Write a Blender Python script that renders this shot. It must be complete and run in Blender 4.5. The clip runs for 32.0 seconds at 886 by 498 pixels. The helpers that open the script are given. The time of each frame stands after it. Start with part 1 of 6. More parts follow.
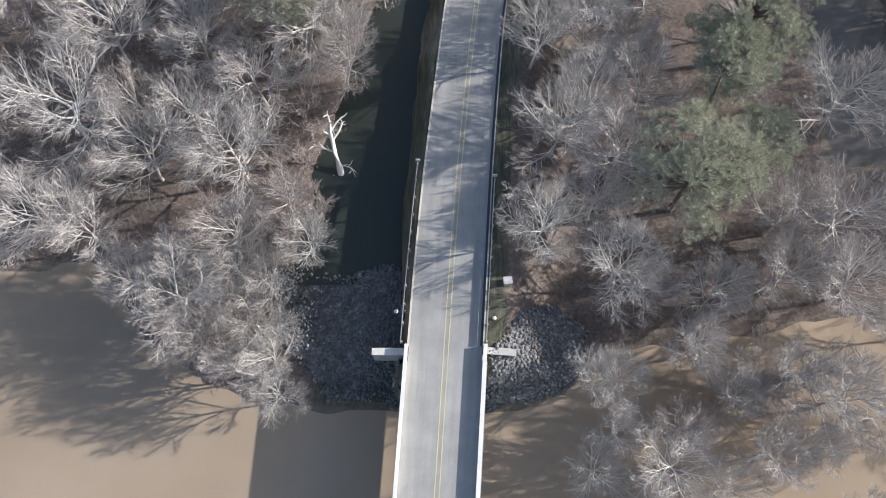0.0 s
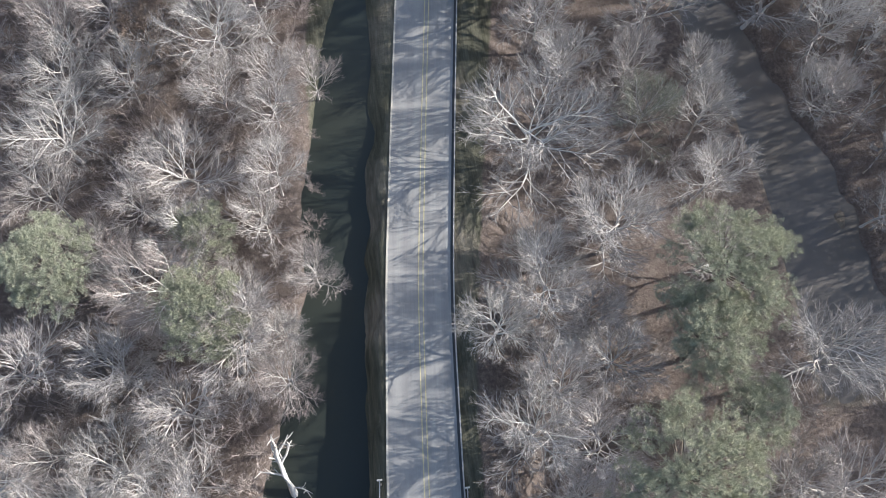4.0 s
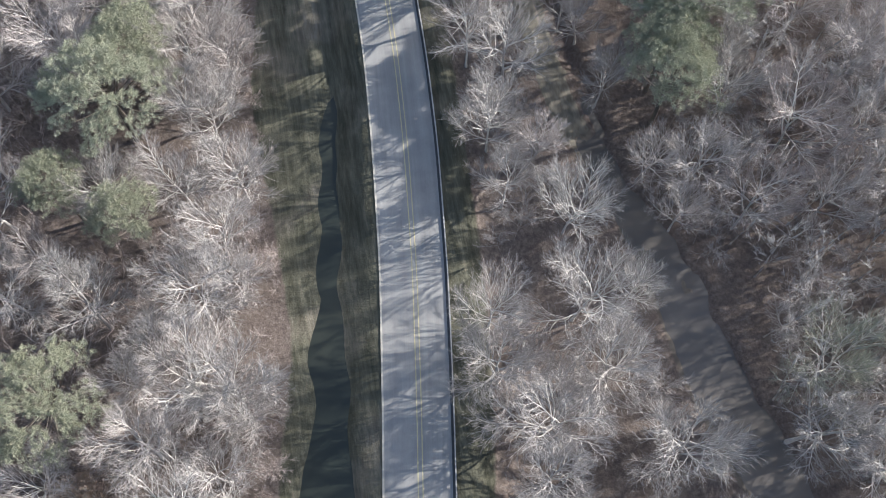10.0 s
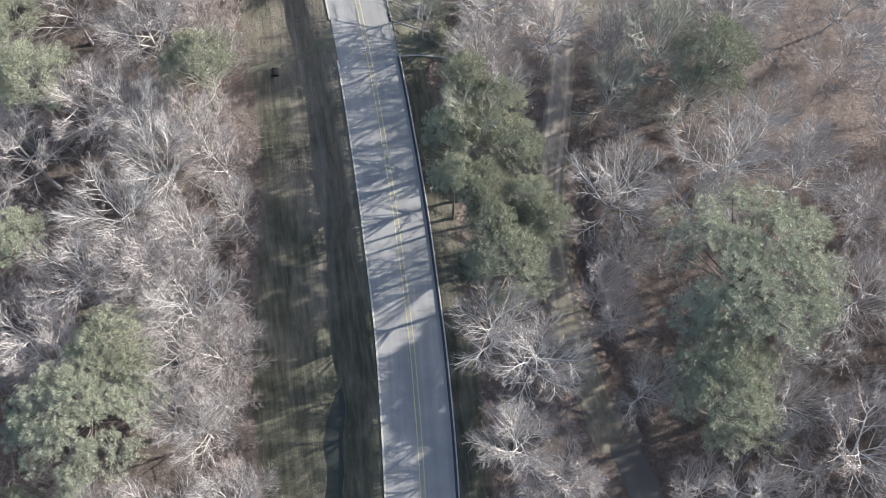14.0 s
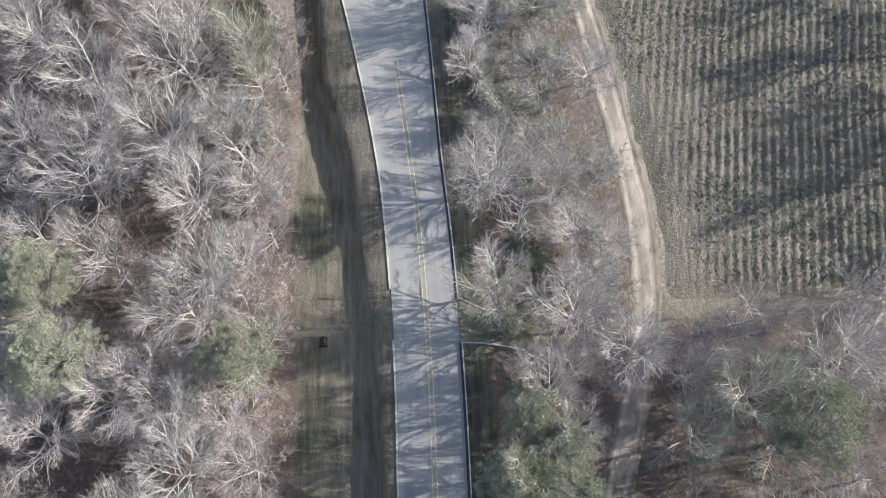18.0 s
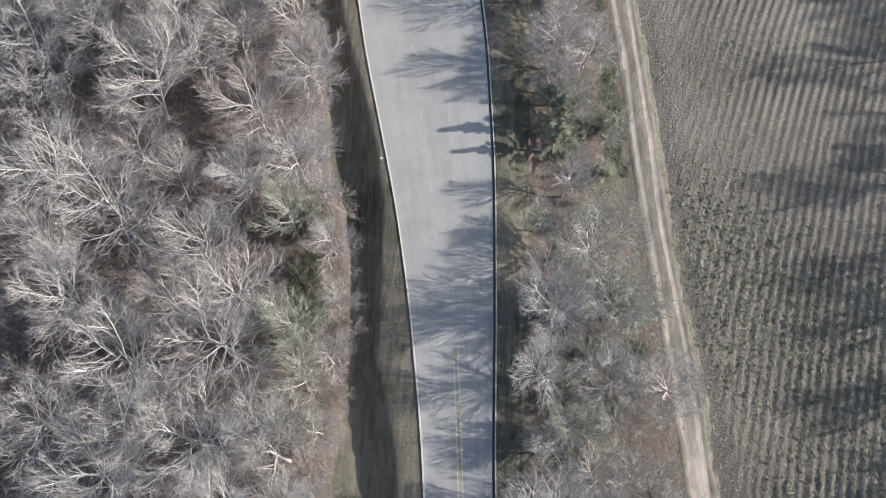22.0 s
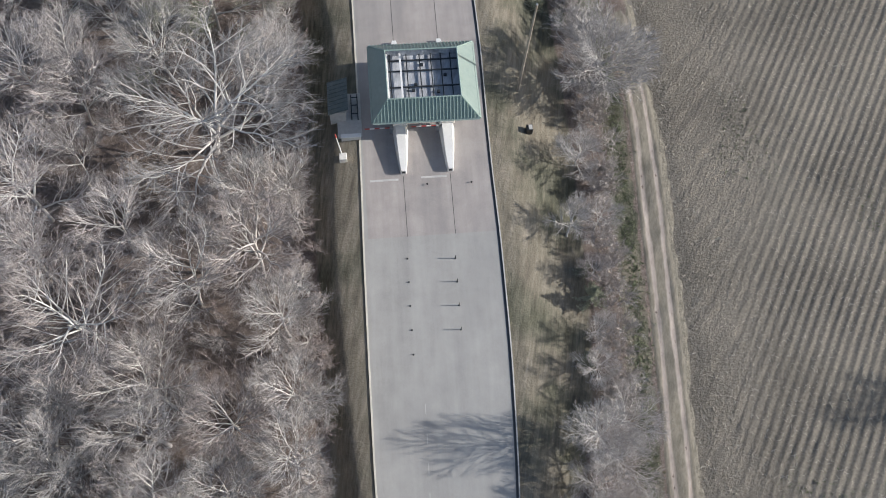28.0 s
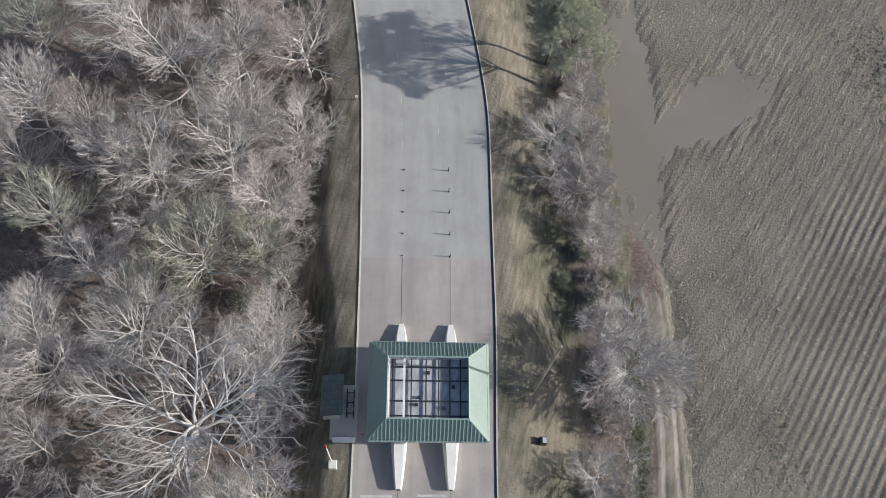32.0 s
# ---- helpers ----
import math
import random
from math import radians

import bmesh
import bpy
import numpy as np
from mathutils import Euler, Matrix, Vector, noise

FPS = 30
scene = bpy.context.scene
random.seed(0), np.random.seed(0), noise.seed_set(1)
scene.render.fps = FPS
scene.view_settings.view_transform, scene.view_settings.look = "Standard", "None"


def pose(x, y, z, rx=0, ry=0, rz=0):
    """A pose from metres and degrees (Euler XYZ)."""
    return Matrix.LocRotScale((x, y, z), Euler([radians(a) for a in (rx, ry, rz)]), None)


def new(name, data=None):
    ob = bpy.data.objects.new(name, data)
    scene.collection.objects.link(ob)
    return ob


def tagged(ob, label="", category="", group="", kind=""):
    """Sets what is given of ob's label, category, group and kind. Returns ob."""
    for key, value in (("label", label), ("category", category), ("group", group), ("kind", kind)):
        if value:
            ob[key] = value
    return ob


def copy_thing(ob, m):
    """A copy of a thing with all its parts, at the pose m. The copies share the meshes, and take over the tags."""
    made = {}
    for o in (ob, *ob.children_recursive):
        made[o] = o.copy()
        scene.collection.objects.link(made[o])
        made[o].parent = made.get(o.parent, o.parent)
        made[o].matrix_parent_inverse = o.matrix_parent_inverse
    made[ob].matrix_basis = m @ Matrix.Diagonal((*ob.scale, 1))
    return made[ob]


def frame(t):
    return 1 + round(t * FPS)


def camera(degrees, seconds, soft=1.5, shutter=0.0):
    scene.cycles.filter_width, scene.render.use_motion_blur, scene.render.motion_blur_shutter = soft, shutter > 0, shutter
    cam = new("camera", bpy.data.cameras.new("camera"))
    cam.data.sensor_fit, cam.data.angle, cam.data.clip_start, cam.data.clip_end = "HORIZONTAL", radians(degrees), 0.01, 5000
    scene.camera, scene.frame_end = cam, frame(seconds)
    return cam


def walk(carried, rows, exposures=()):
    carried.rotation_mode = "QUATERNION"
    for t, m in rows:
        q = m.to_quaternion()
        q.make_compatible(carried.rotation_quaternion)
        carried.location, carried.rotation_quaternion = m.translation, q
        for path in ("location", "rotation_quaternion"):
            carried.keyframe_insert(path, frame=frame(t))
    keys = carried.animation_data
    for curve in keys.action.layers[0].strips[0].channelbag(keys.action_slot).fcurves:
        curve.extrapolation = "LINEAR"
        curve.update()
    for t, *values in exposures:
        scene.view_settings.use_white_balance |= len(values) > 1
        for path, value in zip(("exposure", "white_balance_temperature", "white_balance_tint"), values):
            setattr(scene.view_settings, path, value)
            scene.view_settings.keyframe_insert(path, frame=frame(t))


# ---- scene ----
cam = camera(50.0, 32.0, 0.95)
METRES, EYE, TILT, LEAN, TURN = 260.0, 100.0, -73.0, 0.0, 0.0
ROWS = [
    (0.0, 0.0, 0.0, 0.0, -0.0, 0.0, -0.0),
    (0.5, -0.0002, 0.0052, 0.0142, -0.43, 0.08, 1.16),
    (1.0, 0.0002, 0.0103, 0.0287, -0.87, 0.09, 2.42),
    (1.5, 0.0006, 0.0157, 0.0437, -1.26, 0.11, 3.46),
    (2.0, 0.0012, 0.0208, 0.0585, -1.63, 0.09, 4.37),
    (2.5, 0.0021, 0.0257, 0.0731, -1.99, 0.08, 5.31),
    (3.0, 0.0027, 0.0309, 0.0878, -2.41, 0.06, 6.14),
    (3.5, 0.0043, 0.0359, 0.1021, -2.66, 0.08, 6.77),
    (5.5, 0.0123, 0.056, 0.1572, -2.94, 0.71, 7.94),
    (6.0, 0.0143, 0.0609, 0.1709, -2.98, 0.9, 8.13),
    (6.5, 0.016, 0.0657, 0.1846, -3.08, 1.07, 8.3),
    (7.0, 0.0183, 0.0706, 0.1984, -3.08, 1.24, 8.49),
    (7.5, 0.0205, 0.0753, 0.2132, -3.12, 1.33, 8.68),
    (8.0, 0.0228, 0.0801, 0.2273, -3.14, 1.44, 8.88),
    (8.5, 0.0242, 0.085, 0.2414, -3.31, 1.57, 9.06),
    (9.0, 0.0259, 0.0896, 0.2547, -3.39, 1.86, 9.26),
    (9.5, 0.0276, 0.0942, 0.2692, -3.5, 1.93, 9.41),
    (10.0, 0.0291, 0.0989, 0.2844, -3.65, 1.92, 9.59),
    (10.5, 0.0311, 0.1036, 0.2993, -3.73, 2.03, 9.75),
    (11.0, 0.0327, 0.1083, 0.3143, -3.88, 2.06, 9.89),
    (11.5, 0.0347, 0.1129, 0.3288, -3.94, 2.17, 10.06),
    (12.0, 0.037, 0.1172, 0.3436, -3.96, 2.22, 10.19),
    (12.5, 0.0391, 0.1216, 0.3584, -3.99, 2.29, 10.27),
    (13.0, 0.0409, 0.126, 0.3736, -3.98, 2.3, 10.1),
    (13.5, 0.0419, 0.1307, 0.3896, -3.89, 2.32, 9.41),
    (14.0, 0.0432, 0.1354, 0.4048, -3.58, 2.42, 8.26),
    (14.5, 0.0448, 0.14, 0.4203, -3.26, 2.47, 7.3),
    (16.5, 0.0506, 0.1574, 0.4839, -2.16, 2.37, 5.17),
    (17.0, 0.0507, 0.162, 0.499, -1.89, 2.48, 4.1),
    (17.5, 0.0507, 0.1667, 0.5137, -1.52, 2.64, 2.82),
    (18.0, 0.0503, 0.1716, 0.5277, -1.15, 2.89, 1.53),
    (18.5, 0.0497, 0.1762, 0.5427, -0.71, 3.08, 0.07),
    (19.0, 0.0486, 0.1806, 0.5581, -0.31, 3.13, -1.37),
    (19.5, 0.0476, 0.1849, 0.5727, 0.07, 3.27, -2.53),
    (20.0, 0.0452, 0.1895, 0.5874, 0.16, 3.39, -3.27),
    (20.5, 0.0437, 0.1937, 0.602, 0.34, 3.5, -3.81),
    (21.0, 0.0414, 0.1983, 0.6165, 0.36, 3.63, -4.27),
    (21.5, 0.0392, 0.2028, 0.6317, 0.42, 3.74, -4.61),
    (22.0, 0.0383, 0.2065, 0.647, 0.63, 3.76, -4.89),
    (22.5, 0.0359, 0.2107, 0.6613, 0.63, 3.93, -5.17),
    (23.0, 0.034, 0.2152, 0.6753, 0.7, 4.16, -5.47),
    (23.5, 0.0319, 0.2194, 0.6906, 0.76, 4.28, -5.79),
    (24.0, 0.0294, 0.2237, 0.7055, 0.75, 4.38, -6.14),
    (24.5, 0.0267, 0.228, 0.7201, 0.73, 4.52, -6.48),
    (25.0, 0.0238, 0.2322, 0.7352, 0.69, 4.59, -6.86),
    (25.5, 0.0212, 0.2362, 0.7509, 0.69, 4.65, -7.27),
    (27.5, 0.0112, 0.2523, 0.8112, 0.66, 5.06, -8.75),
    (28.0, 0.0084, 0.2562, 0.8266, 0.62, 5.12, -9.13),
    (28.5, 0.0056, 0.2601, 0.8418, 0.69, 5.2, -9.87),
    (29.0, 0.0032, 0.264, 0.857, 0.78, 5.29, -10.59),
    (29.5, 0.0005, 0.2678, 0.8727, 0.86, 5.36, -11.27),
    (30.0, -0.0022, 0.2716, 0.8878, 0.9, 5.47, -11.91),
    (30.5, -0.0043, 0.2755, 0.9037, 1.02, 5.55, -12.47),
    (31.0, -0.0068, 0.2794, 0.9187, 1.1, 5.67, -13.01),
    (31.5, -0.0095, 0.2831, 0.9342, 1.17, 5.7, -13.5),
    (32.0, -0.0127, 0.2869, 0.9492, 1.15, 5.79, -13.99),
]
walk(cam, [(t, pose(0, 0, EYE, TILT, LEAN, TURN) @ pose(METRES * x, METRES * y, METRES * z, 90 + pitch, roll, yaw)) for t, x, y, z, yaw, pitch, roll in ROWS],
     exposures=[(q, e, 6380, 10) for q, e in ((0.0, 0.59), (3.0, 0.76), (5.0, 0.8), (10.0, 0.9), (15.0, 0.92), (19.0, 0.76), (25.0, 0.4), (32.0, 0.21))])

# ---- light: low winter sun from the right of the road, pale sky ----
SUN_EL, SUN_AZ = radians(25.0), math.atan2(0.985, 0.17)
world = bpy.data.worlds.new("world")
scene.world = world
world.use_nodes = True
wn = world.node_tree.nodes
sky = wn.new("ShaderNodeTexSky")
sky.sky_type = "NISHITA"
sky.sun_disc = False
sky.sun_elevation, sky.sun_rotation = SUN_EL, SUN_AZ
sky.air_density, sky.dust_density = 1.0, 1.5
wn["Background"].inputs["Strength"].default_value = 0.125
world.node_tree.links.new(sky.outputs["Color"], wn["Background"].inputs["Color"])
sun_data = bpy.data.lights.new("sun", "SUN")
sun_data.energy, sun_data.angle, sun_data.color = 4.4, radians(0.6), (1.0, 0.955, 0.9)
sun = new("sun", sun_data)
to_sun = Vector((math.sin(SUN_AZ) * math.cos(SUN_EL), math.cos(SUN_AZ) * math.cos(SUN_EL), math.sin(SUN_EL)))
sun.matrix_world = Matrix.Translation((60, 150, 120)) @ to_sun.to_track_quat("Z", "Y").to_matrix().to_4x4()


# ---- materials ----
def nodes_of(name):
    m = bpy.data.materials.new(name)
    m.use_nodes = True
    nt = m.node_tree
    return m, nt, nt.nodes["Principled BSDF"]


def tex(nt, kind, scale, detail=4.0, rough=0.6, stretch=None, where="Object"):
    """A noise or Voronoi texture in metres."""
    t = nt.nodes.new(kind)
    t.inputs["Scale"].default_value = scale
    if kind == "ShaderNodeTexNoise":
        t.inputs["Detail"].default_value = detail
        t.inputs["Roughness"].default_value = rough
    co = nt.nodes.new("ShaderNodeTexCoord")
    if stretch:
        mp = nt.nodes.new("ShaderNodeMapping")
        mp.inputs["Scale"].default_value = stretch
        nt.links.new(co.outputs[where], mp.inputs["Vector"])
        nt.links.new(mp.outputs["Vector"], t.inputs["Vector"])
    else:
        nt.links.new(co.outputs[where], t.inputs["Vector"])
    return t


def ramp(nt, value, stops):
    r = nt.nodes.new("ShaderNodeValToRGB")
    el = r.color_ramp.elements
    el[0].position, el[0].color = stops[0][0], (*stops[0][1], 1)
    el[1].position, el[1].color = stops[-1][0], (*stops[-1][1], 1)
    for p, c in stops[1:-1]:
        e = el.new(p)
        e.color = (*c, 1)
    nt.links.new(value, r.inputs["Fac"])
    return r.outputs["Color"]


def mix(nt, fac, a, b, mode="MIX"):
    n = nt.nodes.new("ShaderNodeMix")
    n.data_type, n.blend_type = "RGBA", mode
    for socket, v in ((n.inputs[0], fac), (n.inputs[6], a), (n.inputs[7], b)):
        if isinstance(v, (int, float)):
            socket.default_value = v
        elif isinstance(v, tuple):
            socket.default_value = (*v, 1)
        else:
            nt.links.new(v, socket)
    return n.outputs[2]


def math_node(nt, op, a, b):
    n = nt.nodes.new("ShaderNodeMath")
    n.operation, n.use_clamp = op, False
    for socket, v in ((n.inputs[0], a), (n.inputs[1], b)):
        if isinstance(v, (int, float)):
            socket.default_value = v
        else:
            nt.links.new(v, socket)
    return n.outputs[0]


def bump(nt, bsdf, height, strength, distance):
    b = nt.nodes.new("ShaderNodeBump")
    b.inputs["Strength"].default_value, b.inputs["Distance"].default_value = strength, distance
    nt.links.new(height, b.inputs["Height"])
    nt.links.new(b.outputs["Normal"], bsdf.inputs["Normal"])


def surface(name, dark, light, grain=3.0, patch=0.25, rough=0.9, relief=0.3, depth=0.05, vary=0.0, metal=0.0, stretch=None, tints=()):
    """Two scales of colour, a grain relief, and a shift from object to object."""
    m, nt, bsdf = nodes_of(name)
    g = tex(nt, "ShaderNodeTexNoise", grain, 6, 0.7, stretch)
    p = tex(nt, "ShaderNodeTexNoise", patch, 3, 0.55)
    f = math_node(nt, "ADD", math_node(nt, "MULTIPLY", g.outputs["Fac"], 0.6), math_node(nt, "MULTIPLY", p.outputs["Fac"], 0.4))
    c = ramp(nt, f, ((0.32, dark), (0.68, light)))
    if tints or vary:
        info = nt.nodes.new("ShaderNodeObjectInfo")
        if tints:
            c = mix(nt, 0.6, c, ramp(nt, info.outputs["Random"], [(i / max(1, len(tints) - 1), t) for i, t in enumerate(tints)]))
        if vary:
            c = mix(nt, 1.0, c, ramp(nt, info.outputs["Random"], ((0, (1 - vary,) * 3), (1, (1 + vary,) * 3))), "MULTIPLY")
    nt.links.new(c, bsdf.inputs["Base Color"])
    bsdf.inputs["Roughness"].default_value, bsdf.inputs["Metallic"].default_value = rough, metal
    if relief:
        bump(nt, bsdf, g.outputs["Fac"], relief, depth)
    return m


def ground_material():
    """Leaf litter, with grass, wet mud and bare soil where the masks say so."""
    m, nt, bsdf = nodes_of("ground")
    fine = tex(nt, "ShaderNodeTexNoise", 2.2, 8, 0.75)
    mid = tex(nt, "ShaderNodeTexNoise", 0.5, 5, 0.6)
    wide = tex(nt, "ShaderNodeTexNoise", 0.09, 4, 0.6)
    mown = tex(nt, "ShaderNodeTexNoise", 1.6, 6, 0.7, (1.0, 0.12, 1.0))
    litter = ramp(nt, fine.outputs["Fac"], ((0.3, (0.088, 0.07, 0.062)), (0.5, (0.18, 0.145, 0.129)), (0.72, (0.32, 0.272, 0.243))))
    litter = mix(nt, mid.outputs["Fac"], litter, mix(nt, 0.5, litter, (0.15, 0.12, 0.095)))
    grass = ramp(nt, mown.outputs["Fac"], ((0.3, (0.058, 0.059, 0.043)), (0.52, (0.115, 0.113, 0.083)), (0.72, (0.2, 0.188, 0.142))))
    dry = ramp(nt, mown.outputs["Fac"], ((0.3, (0.125, 0.108, 0.085)), (0.5, (0.2, 0.18, 0.14)), (0.7, (0.29, 0.255, 0.205))))
    co = nt.nodes.new("ShaderNodeTexCoord")
    xyz = nt.nodes.new("ShaderNodeSeparateXYZ")
    nt.links.new(co.outputs["Object"], xyz.inputs["Vector"])
    north = nt.nodes.new("ShaderNodeMapRange")
    for q, w in ((1, 120.0), (2, 175.0), (3, -0.06), (4, 0.055)):
        north.inputs[q].default_value = w
    nt.links.new(xyz.outputs[1], north.inputs[0])
    patchy = ramp(nt, math_node(nt, "ADD", wide.outputs["Fac"], north.outputs[0]), ((0.47, (0, 0, 0)), (0.6, (1, 1, 1))))
    grass = mix(nt, patchy, grass, dry)
    mud = ramp(nt, mid.outputs["Fac"], ((0.3, (0.14, 0.12, 0.1)), (0.7, (0.21, 0.182, 0.15))))
    soil = ramp(nt, fine.outputs["Fac"], ((0.3, (0.13, 0.115, 0.09)), (0.5, (0.22, 0.2, 0.16)), (0.72, (0.36, 0.32, 0.26))))
    mask = nt.nodes.new("ShaderNodeVertexColor")
    mask.layer_name = "cover"
    sep = nt.nodes.new("ShaderNodeSeparateColor")
    nt.links.new(mask.outputs["Color"], sep.inputs["Color"])

    def edge(socket):
        return ramp(nt, math_node(nt, "ADD", socket, math_node(nt, "MULTIPLY", math_node(nt, "SUBTRACT", mid.outputs["Fac"], 0.5), 0.7)),
                    ((0.35, (0, 0, 0)), (0.65, (1, 1, 1))))
    c = mix(nt, edge(sep.outputs[0]), litter, grass)
    c = mix(nt, edge(sep.outputs[2]), c, soil)
    c = mix(nt, edge(sep.outputs[1]), c, mud)
    nt.links.new(c, bsdf.inputs["Base Color"])
    bsdf.inputs["Roughness"].default_value = 0.95
    bsdf.inputs["Specular IOR Level"].default_value = 0.2
    bump(nt, bsdf, fine.outputs["Fac"], 0.7, 0.25)
    return m


def track_material():
    """Dirt with a darker grassy middle and pale worn ruts, blurred by noise."""
    m, nt, bsdf = nodes_of("farm track dirt")
    fine = tex(nt, "ShaderNodeTexNoise", 2.5, 7, 0.7, (1, 0.35, 1))
    mid_n = tex(nt, "ShaderNodeTexNoise", 0.8, 4, 0.6, (1, 0.3, 1))
    base = ramp(nt, fine.outputs["Fac"], ((0.3, (0.14, 0.127, 0.098)), (0.7, (0.27, 0.242, 0.195))))
    rut = ramp(nt, fine.outputs["Fac"], ((0.3, (0.32, 0.27, 0.232)), (0.7, (0.48, 0.415, 0.36))))
    mask = nt.nodes.new("ShaderNodeVertexColor")
    mask.layer_name = "cover"
    sep = nt.nodes.new("ShaderNodeSeparateColor")
    nt.links.new(mask.outputs["Color"], sep.inputs["Color"])
    f = math_node(nt, "ADD", sep.outputs[0], math_node(nt, "MULTIPLY", math_node(nt, "SUBTRACT", mid_n.outputs["Fac"], 0.5), 1.1))
    nt.links.new(mix(nt, ramp(nt, f, ((0.25, (0, 0, 0)), (0.7, (1, 1, 1)))), base, rut), bsdf.inputs["Base Color"])
    bsdf.inputs["Roughness"].default_value = 0.95
    bump(nt, bsdf, fine.outputs["Fac"], 0.5, 0.08)
    return m


def water_material(name, dark, light, rough):
    m, nt, bsdf = nodes_of(name)
    p = tex(nt, "ShaderNodeTexNoise", 0.06, 4, 0.5)
    r = tex(nt, "ShaderNodeTexNoise", 0.9, 3, 0.5)
    nt.links.new(ramp(nt, p.outputs["Fac"], ((0.35, dark), (0.65, light))), bsdf.inputs["Base Color"])
    bsdf.inputs["Roughness"].default_value, bsdf.inputs["IOR"].default_value = rough, 1.33
    bump(nt, bsdf, r.outputs["Fac"], 0.03, 0.05)
    return m


def asphalt_material(name, dark, mid_tone, light, patched):
    """Worn asphalt: grain, streaks along the lanes, blotches and a few tar-dark patches. The cover layer holds the way across."""
    m, nt, bsdf = nodes_of(name)
    mask = nt.nodes.new("ShaderNodeVertexColor")
    mask.layer_name = "cover"
    sep = nt.nodes.new("ShaderNodeSeparateColor")
    nt.links.new(mask.outputs["Color"], sep.inputs["Color"])
    co = nt.nodes.new("ShaderNodeTexCoord")
    xyz = nt.nodes.new("ShaderNodeSeparateXYZ")
    nt.links.new(co.outputs["Object"], xyz.inputs["Vector"])
    way = nt.nodes.new("ShaderNodeCombineXYZ")
    nt.links.new(math_node(nt, "MULTIPLY", sep.outputs[0], 9.0), way.inputs[0])
    nt.links.new(math_node(nt, "MULTIPLY", xyz.outputs[1], 0.05), way.inputs[1])
    streak = nt.nodes.new("ShaderNodeTexNoise")
    streak.inputs["Scale"].default_value, streak.inputs["Detail"].default_value, streak.inputs["Roughness"].default_value = 1.0, 5, 0.65
    nt.links.new(way.outputs[0], streak.inputs["Vector"])
    grain = tex(nt, "ShaderNodeTexNoise", 9, 5, 0.7)
    blotch = tex(nt, "ShaderNodeTexNoise", 0.35, 5, 0.65)
    f = math_node(nt, "ADD", math_node(nt, "MULTIPLY", streak.outputs["Fac"], 0.4),
                  math_node(nt, "ADD", math_node(nt, "MULTIPLY", grain.outputs["Fac"], 0.25), math_node(nt, "MULTIPLY", blotch.outputs["Fac"], 0.35)))
    c = ramp(nt, f, ((0.34, dark), (0.5, mid_tone), (0.66, light)))
    worn = tex(nt, "ShaderNodeTexNoise", 0.16, 3, 0.5, (1, 0.4, 1))
    c = mix(nt, ramp(nt, worn.outputs["Fac"], ((0.56, (0, 0, 0)), (0.64, (patched,) * 3))), c, (0.24, 0.235, 0.23))
    nt.links.new(c, bsdf.inputs["Base Color"])
    bsdf.inputs["Roughness"].default_value = 0.85
    bump(nt, bsdf, grain.outputs["Fac"], 0.15, 0.01)
    return m


M_GROUND = ground_material()
M_RIVER = water_material("muddy water", (0.33, 0.258, 0.19), (0.38, 0.302, 0.226), 0.16)
M_CREEK = water_material("creek water", (0.13, 0.12, 0.11), (0.19, 0.172, 0.155), 0.22)
M_PUDDLE = water_material("field water", (0.185, 0.167, 0.142), (0.228, 0.205, 0.174), 0.4)
M_DITCH = water_material("dark ditch water", (0.024, 0.032, 0.027), (0.033, 0.038, 0.03), 0.4)
M_DITCH.node_tree.nodes["Principled BSDF"].inputs["Specular IOR Level"].default_value = 0.95
M_ASPHALT = asphalt_material("worn asphalt", (0.245, 0.24, 0.232), (0.335, 0.328, 0.315), (0.435, 0.424, 0.405), 0.28)
M_PLAZA = asphalt_material("plaza concrete", (0.27, 0.264, 0.25), (0.345, 0.337, 0.318), (0.41, 0.4, 0.378), 0.2)
M_PAD = asphalt_material("red-tinged concrete", (0.25, 0.233, 0.222), (0.352, 0.32, 0.3), (0.45, 0.412, 0.384), 0.35)
M_KERB = surface("pale concrete", (0.5, 0.48, 0.44), (0.72, 0.7, 0.65), 4, 0.5, 0.85, 0.2, 0.01)
M_CREAM = surface("cream concrete", (0.5, 0.46, 0.38), (0.68, 0.64, 0.55), 4, 0.5, 0.85, 0.2, 0.01)
M_CONCRETE = surface("grey concrete", (0.38, 0.37, 0.35), (0.58, 0.57, 0.54), 3, 0.4, 0.85, 0.2, 0.02)
M_WHITE = surface("white paint", (0.66, 0.65, 0.62), (0.82, 0.81, 0.78), 6, 0.6, 0.6, 0.1, 0.005)
M_YELLOW = surface("worn yellow paint", (0.5, 0.44, 0.24), (0.68, 0.61, 0.38), 12, 0.8, 0.7, 0.1, 0.005)
M_JOINT = surface("tar joint", (0.05, 0.048, 0.045), (0.09, 0.085, 0.08), 6, 0.5, 0.8, 0.0)
M_GUTTER = surface("dark gutter strip", (0.05, 0.05, 0.053), (0.1, 0.1, 0.1), 4, 0.4, 0.8, 0.1, 0.01)
M_STEEL = surface("galvanised steel", (0.42, 0.42, 0.42), (0.6, 0.6, 0.59), 8, 1, 0.45, 0.05, 0.002, metal=0.7)
M_BLACK = surface("black plastic", (0.012, 0.012, 0.013), (0.03, 0.03, 0.03), 8, 1, 0.5, 0.0)
M_GREEN = surface("green roof metal", (0.2, 0.262, 0.238), (0.265, 0.325, 0.3), 2, 0.4, 0.4, 0.05, 0.003, metal=0.1)
M_SHED = surface("dull shed roof metal", (0.085, 0.11, 0.105), (0.15, 0.18, 0.172), 2, 0.5, 0.6, 0.05, 0.003)
